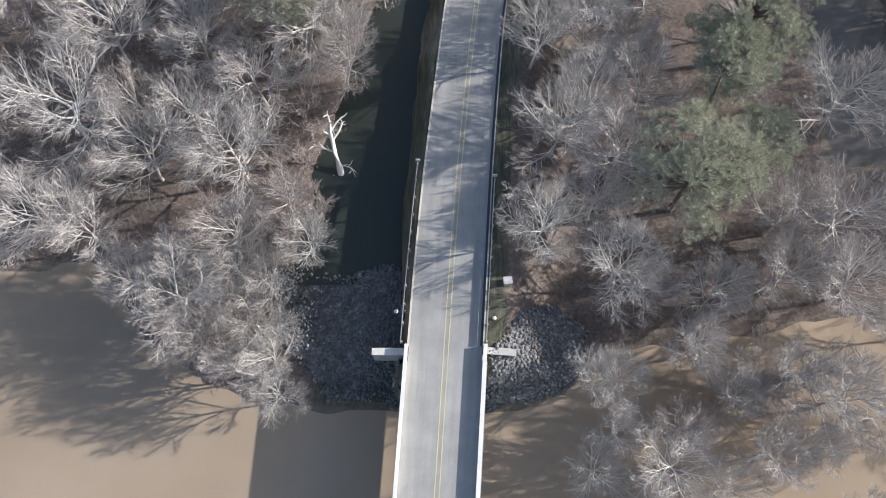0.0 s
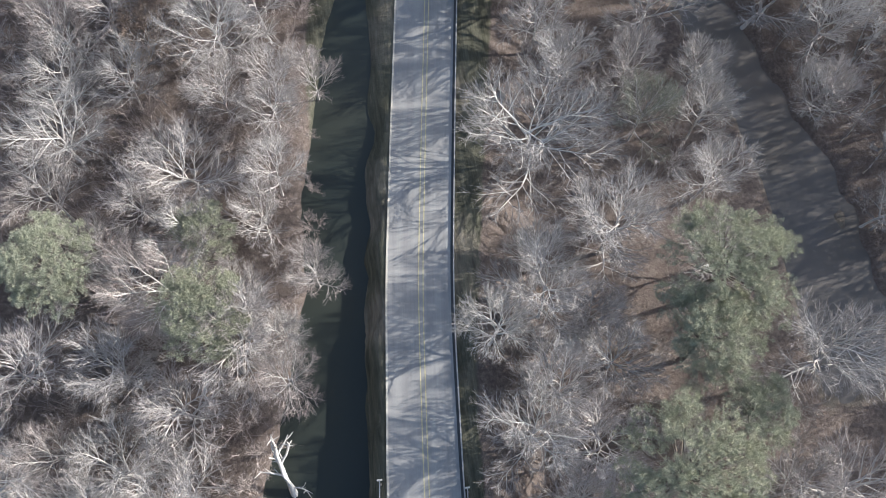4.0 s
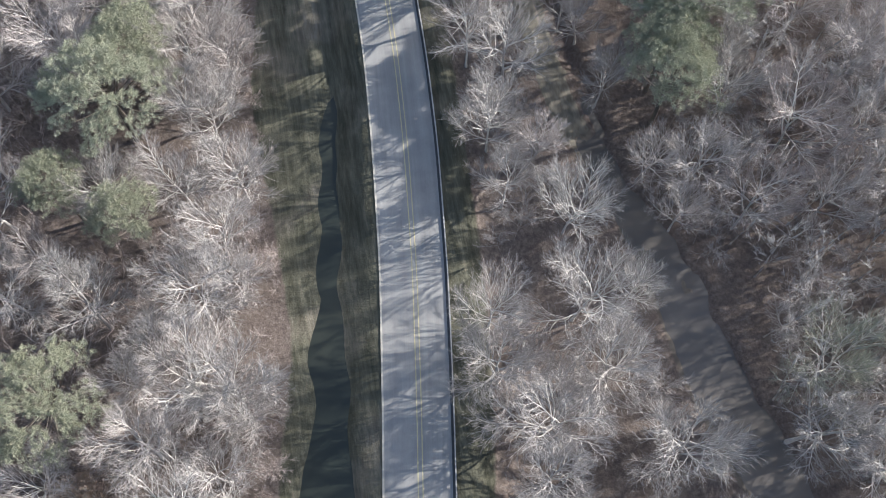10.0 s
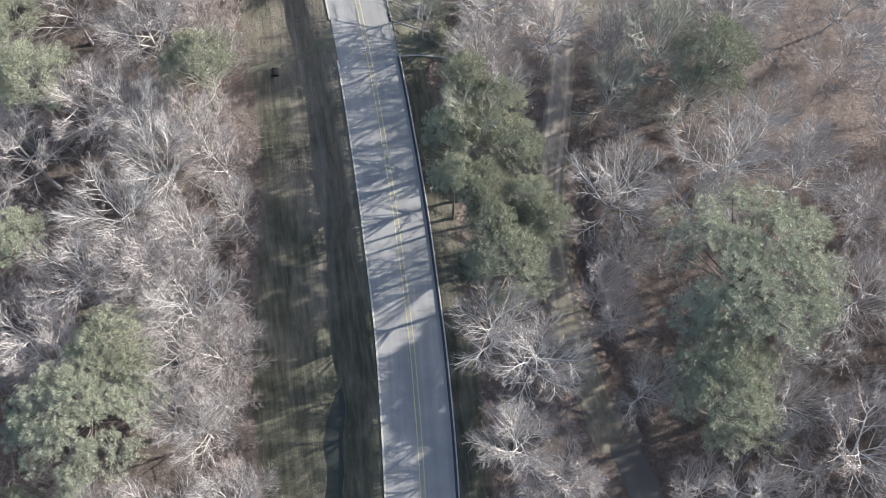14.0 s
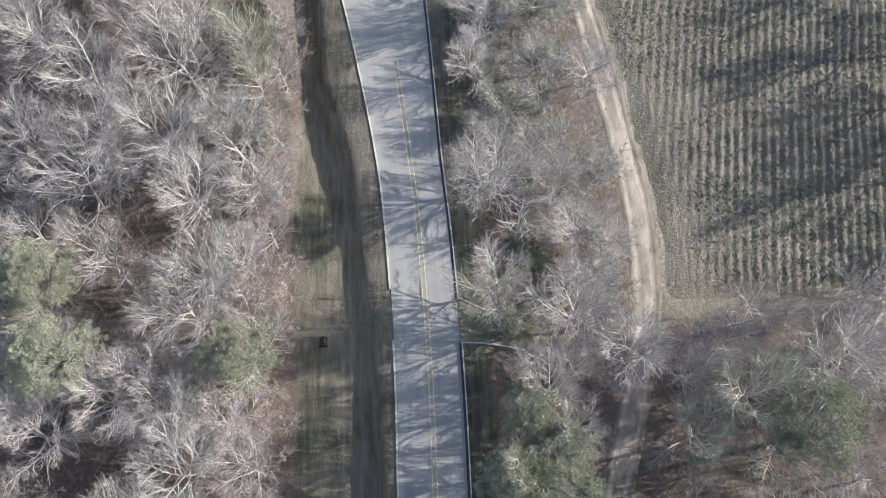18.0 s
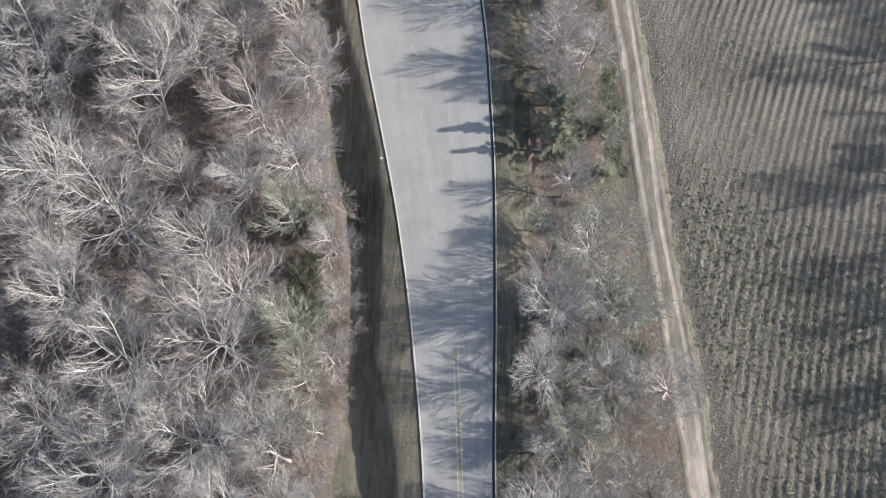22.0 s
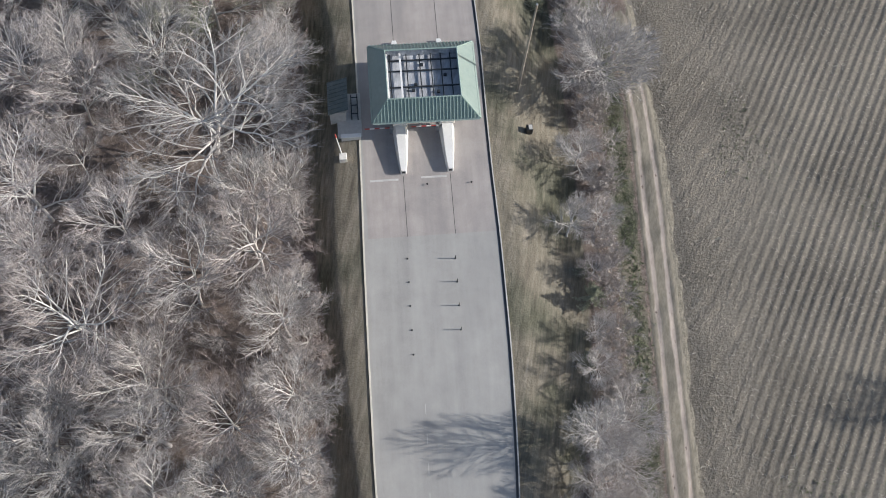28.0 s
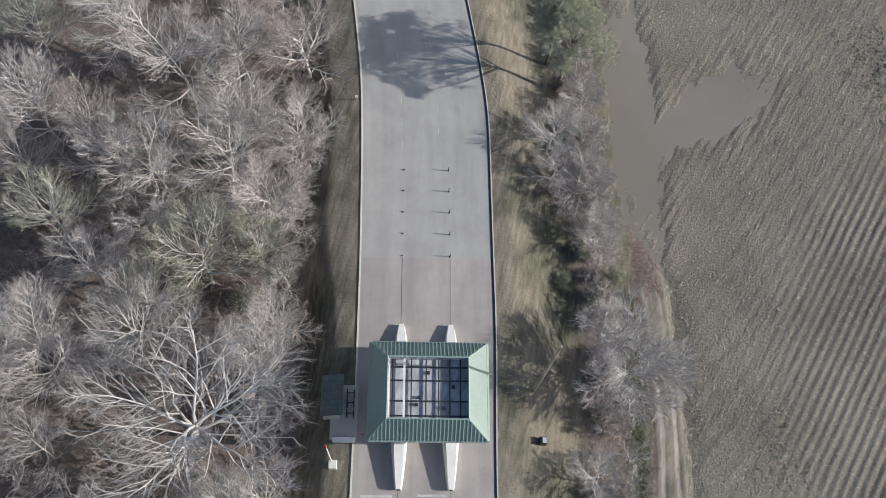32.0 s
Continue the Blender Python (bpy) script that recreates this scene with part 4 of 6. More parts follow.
SHRUB_AT = [(-6.2, 207.9, 3.2), (-5.4, 214.6, 2.9), (-7.6, 215.5, 3.0), (-5.5, 209.8, 2.4), (-4.9, 204.0, 2.6), (21.7, 170.6, 3.1), (24.9, 177.6, 2.8), (22.3, 175.0, 2.8),
            (21.5, 152.8, 2.5), (22.0, 142.3, 2.8), (26.4, 146.7, 2.4), (11.3, 301.0, 2.4), (5.9, 298.9, 1.9), (-34.4, 288.8, 3.6), (-39.2, 279.6, 3.0),
            (-27.9, 287.5, 3.0), (-18.6, 19.9, 2.2), (25.2, 230.2, 2.4), (25.9, 224.2, 2.1), (-53.4, 290.7, 3.0), (20.8, 209.0, 3.0), (27.7, 210.5, 2.6), (22.4, 199.6, 3.0), (26.7, 197.0, 2.6), (23.5, 179.7, 2.6), (29.1, 203.8, 2.4),
            (-6.0, 201.8, 2.8), (-4.1, 204.0, 2.4), (-6.8, 192.7, 3.0), (-4.3, 192.2, 2.6), (-4.2, 206.0, 2.4), (24.6, 186.5, 2.3), (23.0, 192.5, 2.4), (24.4, 203.6, 2.5),
            (15.6, 265.0, 1.7), (17.0, 254.5, 1.8), (9.5, 298.0, 2.3), (7.2, 303.0, 2.1), (4.4, 312.5, 2.1), (2.6, 317.0, 1.8)]
for k, (x, y, r) in enumerate(SHRUB_AT):
    plant(SHRUBS, k, x, y, r, r * (2.8 if x < 0 and 185 < y < 220 else 1.35))
for x, y, r, h in ((23.2, 180.0, 2.3, 8.0), (-9.4, 88.8, 2.0, 4.5), (22.1, 85.0, 2.0, 11.0)):
    plant(DEAD, 0, x, y, r, h)
# trees along the lawn that throw their shadows over the road, and a far row beyond the field
for k, (x, y, r, h) in enumerate(((18.5, 246.5, 3.9, 12.0), (19.3, 237.5, 3.7, 11.5), (19.6, 234.3, 2.4, 8.5), (6.8, 311, 2.6, 7), (8.4, 306, 2.7, 7), (21.0, 221.0, 2.6, 9))):
    plant(BARE, k, x, y, r, h)
plant(PALE, 1, 19.8, 185.0, 4.6, 11.5)
for k in range(17):
    plant(BARE, k, 75.0 + 6 * math.sin(k * 2.3), 176.0 + 5.2 * k, 4.3, 14.5)
# young trees that lean out over the ditch along the wood's edge
y = 180.0
while y < 345:
    r = rng.uniform(2.3, 3.1)
    if not 267 < y < 286:
        plant(BARE, int(y), float(WOOD_L(y)) - 0.45 * r, y, r, rng.uniform(6, 9))
    y += rng.uniform(5.0, 7.5)
# the large bare crowns: x, y, crown radius
PALE_CROWNS_A = [(22.8, 6.3, 4.9), (-31.5, 38.6, 6.0), (11.8, 40.5, 5.2), (-39.6, 42.4, 8.1), (-19.5, 58.1, 6.7), (-11.5, 65.5, 3.2), (17.6, 70.4, 8.1), (-31.6, 77.6, 5.9), (-9.3, 78.0, 3.6), (-14.8, 88.1, 6.1),
                 (-11.0, 100.5, 6.1), (26.6, 101.2, 5.6), (31.7, 101.5, 3.0), (17.7, 101.8, 4.1), (27.8, 110.9, 4.4), (52.6, 115.8, 6.3), (-11.3, 121.0, 4.0), (48.1, 122.2, 3.9), (-7.8, 128.5, 4.1), (-9.9, 130.1, 4.2),
                 (21.2, 132.7, 4.4), (-9.2, 135.8, 4.8), (47.3, 147.3, 6.1), (-14.6, 150.6, 5.4), (-9.4, 156.0, 5.7), (52.6, 162.7, 4.6), (54.4, 165.6, 5.4), (-8.7, 175.1, 4.7), (-10.1, 183.7, 5.2), (-21.5, 184.6, 6.3)]
PALE_CROWNS_B = [(-18.7, 189.2, 5.4), (-12.8, 190.1, 6.2), (-15.7, 192.6, 3.8), (-20.8, 195.6, 6.5), (-12.2, 199.5, 6.5), (-11.5, 205.0, 4.9), (-32.6, 207.6, 4.1), (-25.7, 211.9, 6.7), (-33.0, 216.1, 6.0), (-20.4, 216.7, 3.5),
                 (-12.5, 225.2, 5.3), (-24.7, 226.7, 6.1), (-37.3, 228.9, 6.4), (-20.9, 231.9, 5.6), (-25.3, 242.8, 5.9), (-33.7, 248.6, 8.7), (-25.4, 254.3, 6.1), (-44.0, 261.0, 6.6), (-41.5, 266.8, 3.5), (-28.3, 272.7, 11.9),
                 (-43.3, 273.7, 5.3), (-35.7, 281.1, 6.1), (-39.3, 297.2, 5.5), (-33.4, 300.2, 6.4), (-34.1, 305.8, 5.6), (-41.6, 310.6, 6.8)]
BARE_CROWNS_A = [(32.3, 8.4, 4.2), (16.9, 9.4, 3.2), (38.7, 13.2, 5.2), (29.0, 13.7, 3.3), (34.6, 14.8, 4.3), (15.0, 15.4, 3.2), (-17.2, 16.5, 4.1), (25.6, 18.7, 3.3), (-24.7, 22.1, 5.9), (27.1, 23.2, 3.9),
                 (21.6, 23.8, 3.6), (34.6, 25.5, 4.9), (17.8, 26.1, 5.2), (-13.8, 28.5, 3.1), (-21.8, 29.1, 5.1), (-36.7, 30.3, 5.0), (41.0, 31.5, 6.3), (35.3, 32.1, 4.4), (-41.6, 32.7, 6.1), (-17.0, 33.9, 3.4),
                 (15.9, 33.9, 4.0), (-21.8, 38.3, 5.8), (-25.7, 42.7, 5.4), (42.5, 44.0, 6.6), (15.3, 45.3, 5.3), (-20.0, 47.3, 5.1), (22.0, 47.3, 4.8), (-10.8, 48.7, 3.9), (-15.4, 51.4, 6.4), (19.8, 51.7, 3.7)]
BARE_CROWNS_B = [(-26.4, 52.0, 5.0), (-10.6, 52.6, 3.1), (-36.9, 53.4, 6.4), (15.6, 53.4, 5.5), (33.9, 56.6, 3.8), (-13.3, 57.1, 3.7), (16.8, 58.6, 4.2), (48.0, 59.0, 3.5), (-6.7, 59.4, 3.2), (23.6, 59.8, 6.2),
                 (-19.1, 63.9, 4.3), (34.7, 64.4, 4.7), (-28.1, 65.8, 3.4), (-24.2, 69.6, 3.9), (-32.8, 70.9, 4.6), (-18.1, 72.2, 5.8), (51.3, 72.2, 4.2), (46.8, 72.9, 3.6), (28.5, 77.4, 4.0), (36.7, 77.4, 3.2),
                 (20.8, 78.5, 4.5), (51.9, 80.4, 5.0), (-4.8, 81.0, 2.8), (-24.8, 83.2, 4.1), (-31.5, 83.6, 4.8), (42.8, 85.0, 5.5), (19.9, 85.0, 4.6), (32.7, 85.8, 5.3), (55.5, 86.5, 5.2), (20.3, 90.2, 6.2)]
BARE_CROWNS_C = [(-31.4, 90.5, 4.9), (-10.0, 90.6, 4.1), (-27.3, 93.1, 4.3), (28.1, 93.2, 5.5), (23.0, 94.8, 3.4), (-6.9, 95.5, 3.6), (17.0, 96.2, 4.8), (-7.5, 98.3, 4.9), (-17.5, 101.1, 3.7), (-14.9, 103.8, 3.8),
                 (54.8, 107.9, 4.5), (-10.8, 108.0, 5.7), (46.1, 108.2, 4.9), (-20.9, 108.7, 5.0), (36.6, 109.3, 3.1), (-6.9, 109.6, 3.8), (41.7, 113.3, 4.3), (-24.9, 113.9, 4.0), (-8.1, 114.4, 4.9), (21.8, 115.0, 3.6),
                 (59.7, 115.2, 4.9), (36.4, 115.5, 3.7), (24.9, 118.8, 3.6), (-5.2, 120.5, 4.5), (21.5, 122.0, 4.2), (62.7, 124.0, 4.5), (34.8, 125.5, 3.5), (49.1, 126.4, 3.4), (24.8, 129.3, 5.0), (58.5, 130.3, 5.2)]
BARE_CROWNS_D = [(-5.8, 131.1, 3.2), (34.4, 133.9, 3.9), (-4.9, 134.6, 4.2), (32.8, 136.1, 3.0), (-20.6, 137.3, 4.5), (-4.3, 137.8, 3.2), (35.7, 139.2, 3.0), (-7.3, 139.8, 5.5), (-23.8, 140.0, 5.7), (-12.7, 140.1, 4.1),
                 (55.8, 143.7, 5.3), (-9.4, 144.1, 4.7), (-12.3, 144.2, 5.1), (-18.3, 144.6, 5.1), (-7.6, 147.9, 4.4), (-2.4, 150.8, 3.0), (54.8, 153.3, 3.6), (-3.2, 155.8, 4.0), (25.9, 157.7, 3.4), (-22.2, 158.3, 5.4),
                 (-6.1, 160.1, 3.7), (-11.5, 161.3, 4.7), (-16.0, 162.6, 4.8), (24.3, 162.6, 4.1), (39.2, 163.6, 3.3), (27.4, 164.5, 2.7), (-12.7, 165.1, 4.9), (41.2, 165.2, 3.7), (67.0, 165.4, 4.0), (-22.3, 166.6, 5.0)]
BARE_CROWNS_E = [(-9.4, 170.3, 6.1), (-3.9, 171.0, 3.3), (-18.2, 176.3, 5.1), (-5.2, 176.9, 3.9), (-25.5, 179.8, 4.7), (-4.9, 183.6, 4.0), (-26.5, 189.2, 4.9), (-5.2, 189.3, 4.4), (-7.6, 191.3, 4.2), (-28.0, 202.0, 5.9),
                 (-17.7, 202.7, 4.4), (-16.6, 208.6, 5.0), (-13.4, 216.1, 4.5), (-7.6, 219.9, 4.6), (-9.1, 230.3, 5.1), (-24.3, 233.0, 4.4), (-8.9, 233.3, 3.4), (-32.5, 233.4, 5.1), (-16.4, 234.5, 4.9), (-34.9, 237.0, 5.3),
                 (-10.8, 238.0, 5.0), (-24.7, 238.8, 5.8), (-35.3, 240.7, 4.6), (-18.3, 241.7, 5.5), (-12.0, 245.6, 4.6), (-29.1, 246.3, 4.0), (-15.1, 252.2, 4.8), (-41.3, 254.2, 5.5), (-19.4, 258.5, 5.8), (-48.0, 275.2, 6.7)]
BARE_CROWNS_F = [(-44.2, 277.4, 5.4), (-43.1, 286.0, 4.8), (-54.9, 296.4, 3.9), (-27.7, 298.2, 5.1), (-46.3, 298.8, 5.7), (-55.1, 301.5, 5.9), (-49.3, 301.6, 4.5), (-26.9, 305.6, 4.6), (-51.0, 314.2, 6.1), (-35.7, 314.6, 5.9),
                 (-29.1, 317.2, 5.5)]
MOSSY_CROWNS_A = [(29.1, 72.4, 4.5), (48.4, 90.3, 5.7), (45.9, 132.6, 5.0), (22.4, 153.6, 4.6), (46.4, 155.7, 4.2), (38.5, 157.8, 4.6), (43.3, 160.8, 6.0), (-4.3, 166.3, 4.8), (20.0, 170.7, 3.6), (-24.5, 171.0, 5.2),
                  (-4.3, 196.6, 4.2), (-5.7, 201.5, 4.0), (-7.8, 213.6, 3.9), (-36.5, 284.6, 4.4), (-32.0, 289.0, 6.7), (-48.9, 289.8, 5.6), (-27.1, 292.3, 4.9), (-60.1, 311.6, 5.6)]
LEAFY_CROWNS = [(-22.6, 89.6, 4.5), (-33.6, 266.8, 3.3)]
for protos, crowns in ((PALE, PALE_CROWNS_A + PALE_CROWNS_B), (BARE, BARE_CROWNS_A + BARE_CROWNS_B + BARE_CROWNS_C + BARE_CROWNS_D + BARE_CROWNS_E + BARE_CROWNS_F), (MOSSY, MOSSY_CROWNS_A), (LEAFY, LEAFY_CROWNS)):
    for k, (x, y, r) in enumerate(crowns):
        if XL(y) - 1.5 < x < XR(y) + 1.5:
            continue
        if 40 < y < 126 and CREEK_L(y) - 0.6 < x < CREEK_R(y) + 1.6:
            x = float(CREEK_L(y)) - 0.6 if x < (CREEK_L(y) + CREEK_R(y)) / 2 else float(CREEK_R(y)) + 1.8
        h = min(18.0, (8.5 + 1.25 * r + rng.uniform(-1, 1)) * (1.22 if 0 < x < 34 and 100 < y < 166 else 1)) * (0.72 if x > 0 and y > 175 else 1) * (0.6 if protos is LEAFY else 1)
        plant(protos, k * 5 + k // 3, x, y, r, h)
# the wood's edge along the ditch
y = 31.0
while y < 350:
    r = rng.uniform(3.3, 4.6)
    x = float(WOOD_L(y)) - (0.86 - 0.3 * float(smoothstep(150, 175, y))) * r
    if min(math.hypot(x - a, y - b) - 0.6 * (q + r) for a, b, q in taken) > 0 and not 269 < y < 285 and not 36 < y < 47:
        plant(PALE if rng.random() < 0.3 else BARE, rng.randrange(6), x, y, r, rng.uniform(9, 15))
        y += 2.5
    y += 1.0
# low trees and bushes between lawn and track: x, y, crown radius
HEDGE_PALE = [(21.0, 248.7, 4.1)]
HEDGE_BARE = [(26.9, 198.9, 4.5), (32.0, 199.5, 3.9), (28.6, 179.9, 4.5), (30.6, 174.9, 3.2), (27.2, 184.5, 4.5), (21.6, 192.7, 3.4), (21.1, 244.6, 4.4), (22.7, 238.0, 3.9),
              (19.6, 234.1, 2.9), (20.9, 205.1, 3.5), (1.1, 315.3, 4.0), (5.0, 316.0, 3.3), (6.1, 309.5, 4.5), (2.3, 310.7, 3.3), (8.5, 303.6, 3.2), (3.3, 321.1, 3.1),
              (13.1, 278.0, 3.2), (13.1, 268.8, 3.0), (16.1, 270.4, 2.5), (16.2, 264.5, 2.0), (17.5, 257.8, 2.1), (17.8, 253.4, 2.3), (19.2, 241.7, 3.5), (19.0, 237.5, 3.5)]
HEDGE_MOSSY = [(20.6, 199.0, 3.2), (22.2, 231.5, 2.9), (23.5, 213.7, 5.6), (18.0, 216.4, 2.7), (26.0, 207.3, 5.5), (23.0, 194.6, 4.5)]
for protos, crowns in ((PALE, HEDGE_PALE), (BARE, HEDGE_BARE), (MOSSY, HEDGE_MOSSY)):
    for k, (x, y, r) in enumerate(crowns):
        plant(protos, k, x, y, r, 4.2 + 0.8 * r)
plant(FINE, 0, 13.9, 290.0, 6.4, 11.5)
# tall trees whose trunks throw broad shadows over the road
for k, (x, y, r, h) in enumerate(((21.8, 185.8, 4.6, 13.0), (19.8, 173.7, 4.0, 12.0), (20.5, 206.1, 4.2, 12.0), (18.9, 209.2, 3.6, 10.0), (19.4, 199.4, 3.6, 10.0))):
    plant(PALE, k, x, y, r, h)
# the flooded wood by the bridge
for k in range(22):
    x, y = 14.0 + 34 * ((k * 0.618) % 1), -16.0 + 37 * (k + 0.5) / 22
    if x > 18 or y < 12:
        plant(BARE if k % 4 else PALE, k, x, y, 2.8 + 1.2 * ((k * 0.37) % 1), 10.5 + 3.0 * ((k * 0.71) % 1))
for k, (x, y, r) in enumerate(((-27.5, 26.4, 3.8), (-22.8, 23.5, 4.0), (-25.3, 19.4, 4.0), (-18.7, 21.2, 4.0), (-16.6, 13.9, 3.2), (-20.1, 16.6, 3.6), (-27.8, 22.3, 3.5), (-20.7, 26.4, 4.0), (-17.8, 24.6, 3.4))):
    plant(BARE, k, x, y, r, 11.0)
# trees added mostly out of view to shade the ground beyond the creek
stand = [(60.0 + 42 * ((k * 0.618) % 1), 34.0 + 110 * (k + 0.5) / 130, 0.2, k * 2.1, 0.8 + 0.25 * ((k * 0.37) % 1)) for k in range(130)]
# slender trees beyond the creek
poles = []
for k in range(170):
    x, y = 45 + 28 * ((k * 0.618) % 1), 44.0 + 86 * (k + 0.5) / 170
    if x > CREEK_R(y) + 2.5:
        poles.append((x, y, float(terrain(x, y)), k * 1.7, 0.8 + 0.35 * ((k * 0.37) % 1)))
tries, special = 0, 250
while len(taken) < 330 + special and tries < 40000:
    tries += 1
    x, y = rng.uniform(-58, 70), rng.uniform(2, 350)
    if not woods(x, y) or x > -12 and y > 238:
        continue
    if x > 44 and y < 132 and rng.random() < 0.6:
        continue
    scrub = (x > 44 and y < 132) or (x > 0 and y > 172) or y < BANK(x) + 1
    r = rng.uniform(2.2, 3.6) if scrub else rng.uniform(3.6, 5.8)
    if 36 < y < 132 and CREEK_L(y) - 0.75 * r < x < CREEK_R(y) + 1 + 0.7 * r:
        continue
    if x < 0 and x + 0.5 * r > WOOD_L(y) or min(math.hypot(x - a, y - b) - (0.6 if x > 0 else 0.55) * (q + r) for a, b, q in taken) < (0 if tries < 25000 else -0.8):
        continue
    h = rng.uniform(5, 8) if x > 0 and y > 172 else rng.uniform(7, 10.5) if scrub else rng.uniform(12, 17)
    if x < -36 or x > 48:
        stand.append((x, y, float(terrain(x, y)), rng.uniform(0, 6.28), h / 15.0))
        taken.append((x, y, r))
        continue
    u = rng.random()
    if u < 0.26:
        plant(PALE, rng.randrange(3), x, y, r, h)
    elif u < 0.32:
        plant(LEAFY, 0, x, y, r * 0.8, h * 0.7)
    else:
        plant(BARE, rng.randrange(6), x, y, r, h)

# the wood's far trees and the added shade trees, joined
tall = [sapling_shape(150 + i, hh, ss, 16, 15) for i, (hh, ss) in enumerate(((15, 4.4), (14, 4.0), (16, 4.8)))]
slim = [sapling_shape(190 + i, 14, 2.2, 8, 5, 0.009) for i in range(3)]
tagged(new("slender_trees", scatter_mesh("slender_trees", slim, poles, M_BARK)), "slender leafless trees standing beyond the creek", "woods", kind="stuff")
tagged(new("far_woods", scatter_mesh("far_woods", tall, stand, M_TWIG)), "grey leafless trees deep in the wood, with unseen ones added for shade", "woods", kind="stuff")
beyond = []
for _ in range(760):
    if rng.random() < 0.6:
        x, y = rng.uniform(-170, -67), rng.uniform(28, 380)
    else:
        x, y = rng.uniform(75, 170), rng.uniform(30, 170)
    beyond.append((x, y, 0.2, rng.uniform(0, 6.28), rng.uniform(0.8, 1.15)))
sparse = [sapling_shape(180 + i, 15, 5.0, 8, 5) for i in range(3)]
tagged(new("far_woods", scatter_mesh("far_woods", sparse, beyond, M_TWIG)), "grey leafless trees where the wood goes on", "woods", kind="stuff")
# joined undergrowth of leafless brush
brush = [brush_shape(90 + i, h, n) for i, (h, n) in enumerate(((2.6, 8), (4.2, 9), (6.0, 10), (7.5, 11)))]
places = []
for _ in range(60000):
    x, y = rng.uniform(-66, 74), rng.uniform(4, 354)
    if len(places) < 820 and (x < 0 or len(places) % 4 == 0) and woods(x, y):
        places.append((x, y, float(terrain(x, y)) - 0.05, rng.uniform(0, 6.28), rng.uniform(0.7, 1.3)))
under = new("undergrowth", scatter_mesh("undergrowth", brush, places, M_BRUSH))
tagged(under, "brown leafless brush and saplings on the forest floor", "undergrowth", kind="stuff")
bushes = [sapling_shape(170 + i, hh, ss) for i, (hh, ss) in enumerate(((2.1, 1.5), (1.6, 1.3), (2.7, 1.6)))]
young = [sapling_shape(120 + i, hh, ss) for i, (hh, ss) in enumerate(((9.5, 2.7), (8.0, 2.4), (11.0, 3.0), (7.0, 2.6)))]
for name, zone, count, material, label in (("thicket", lambda x, y: x < 0, 420, M_YOUNG, "dense grey young leafless trees filling the wood"),
                                           ("thicket", lambda x, y: x >= 0 and y < 172 and not (x > 44 and y < 132), 260, M_YOUNG, "grey-brown young leafless trees between road and creek"),
                                           ("thicket", lambda x, y: x > 44 and y < 132, 110, M_YOUNG, "thin brown scrub beyond the creek"),
                                           ("hedge", lambda x, y: x > -30 and 172 < y < 238 and x > LAWN_R(y) + 4.5, 170, M_MOSSY, "straggling leafless hedge between lawn and track"),
                                           ("hedge", lambda x, y: y > 240 and x > -5 and TRACK(y) - 7.6 < x < TRACK(y) - 4.7, 200, M_YOUNG, "dense leafless hedge between lawn and track"),
                                           ("edge_scrub", lambda x, y: WOOD_L(y) - 3.4 < x < WOOD_L(y) + 0.4 and y > 30, 350, M_BRUSH, "low pinkish-brown scrub along the wood's edge")):
    spots = []
    for _ in range(120000):
        if len(spots) == count:
            break
        x, y = rng.uniform(-66, 74), rng.uniform(4, 354)
        if zone(x, y) and (name == "edge_scrub" or woods(x, y)):
            small = rng.uniform(0.3, 0.55) if name == "edge_scrub" else rng.uniform(0.35, 0.6) if x > 0 and y > 212 else rng.uniform(0.45, 0.75) if x > 0 and y > 172 else rng.uniform(0.55, 0.95) if (x > 0 and y > 172) or (x > 44 and y < 132) else 0.72
            spots.append((x, y, float(terrain(x, y)), rng.uniform(0, 6.28), rng.uniform(0.75, 1.25) * (1.0 if count == 200 else small)))
    tagged(new(name, scatter_mesh(name, bushes if count == 200 else young, spots, material)), label, "thicket", kind="stuff")



# ---- bridge over the river ----
def ribbon_part(name, left, right, y0, y1, lift, thick, material, parent, label="", step=2.0):
    v, f = ribbon(left, right, y0, y1, lambda x, y: RZ(y) + lift, step, 1, thick)
    return part(name, mesh_of(name, v, f, material), material, parent, label)


bridge = tagged(new("bridge"), "concrete road bridge with low white parapets over a muddy river", "bridge")
ribbon_part("deck", lambda y: XL(y) - 0.45, lambda y: XR(y) + 0.55, -58, 17.0, 0.0, 0.35, M_ASPHALT, bridge, "grey worn asphalt deck")
lane_cover([q for q in bridge.children if q.name.startswith("deck")][0].data)
for k in range(5):
    ribbon_part("girder", lambda y, q=k: XL(y) + 0.3 + 1.65 * q, lambda y, q=k: XL(y) + 0.75 + 1.65 * q, -58, 17.0, -0.36, 1.45, M_CONCRETE, bridge)
for name, line, side in (("parapet", XL, -1), ("parapet", XR, 1)):
    a = (lambda y: XL(y) - 0.36) if side < 0 else (lambda y: XR(y) + 0.1)
    b = (lambda y: XL(y) - 0.06) if side < 0 else (lambda y: XR(y) + 0.42)
    wall = ribbon_part(name, a, b, -58, 18.6, 0.82, 0.82, M_WHITE if side < 0 else M_KERB, bridge, "white concrete parapet")
    ribbon_part("coping", lambda y, q=a: q(y) - 0.04, lambda y, q=b: q(y) + 0.04, -58, 18.6, 0.92, 0.1, M_WHITE, wall)
ribbon_part("abutment", lambda y: XL(y) - 0.5, lambda y: XR(y) + 0.5, 16.8, 18.4, -0.36, 6.6, M_CONCRETE, bridge)
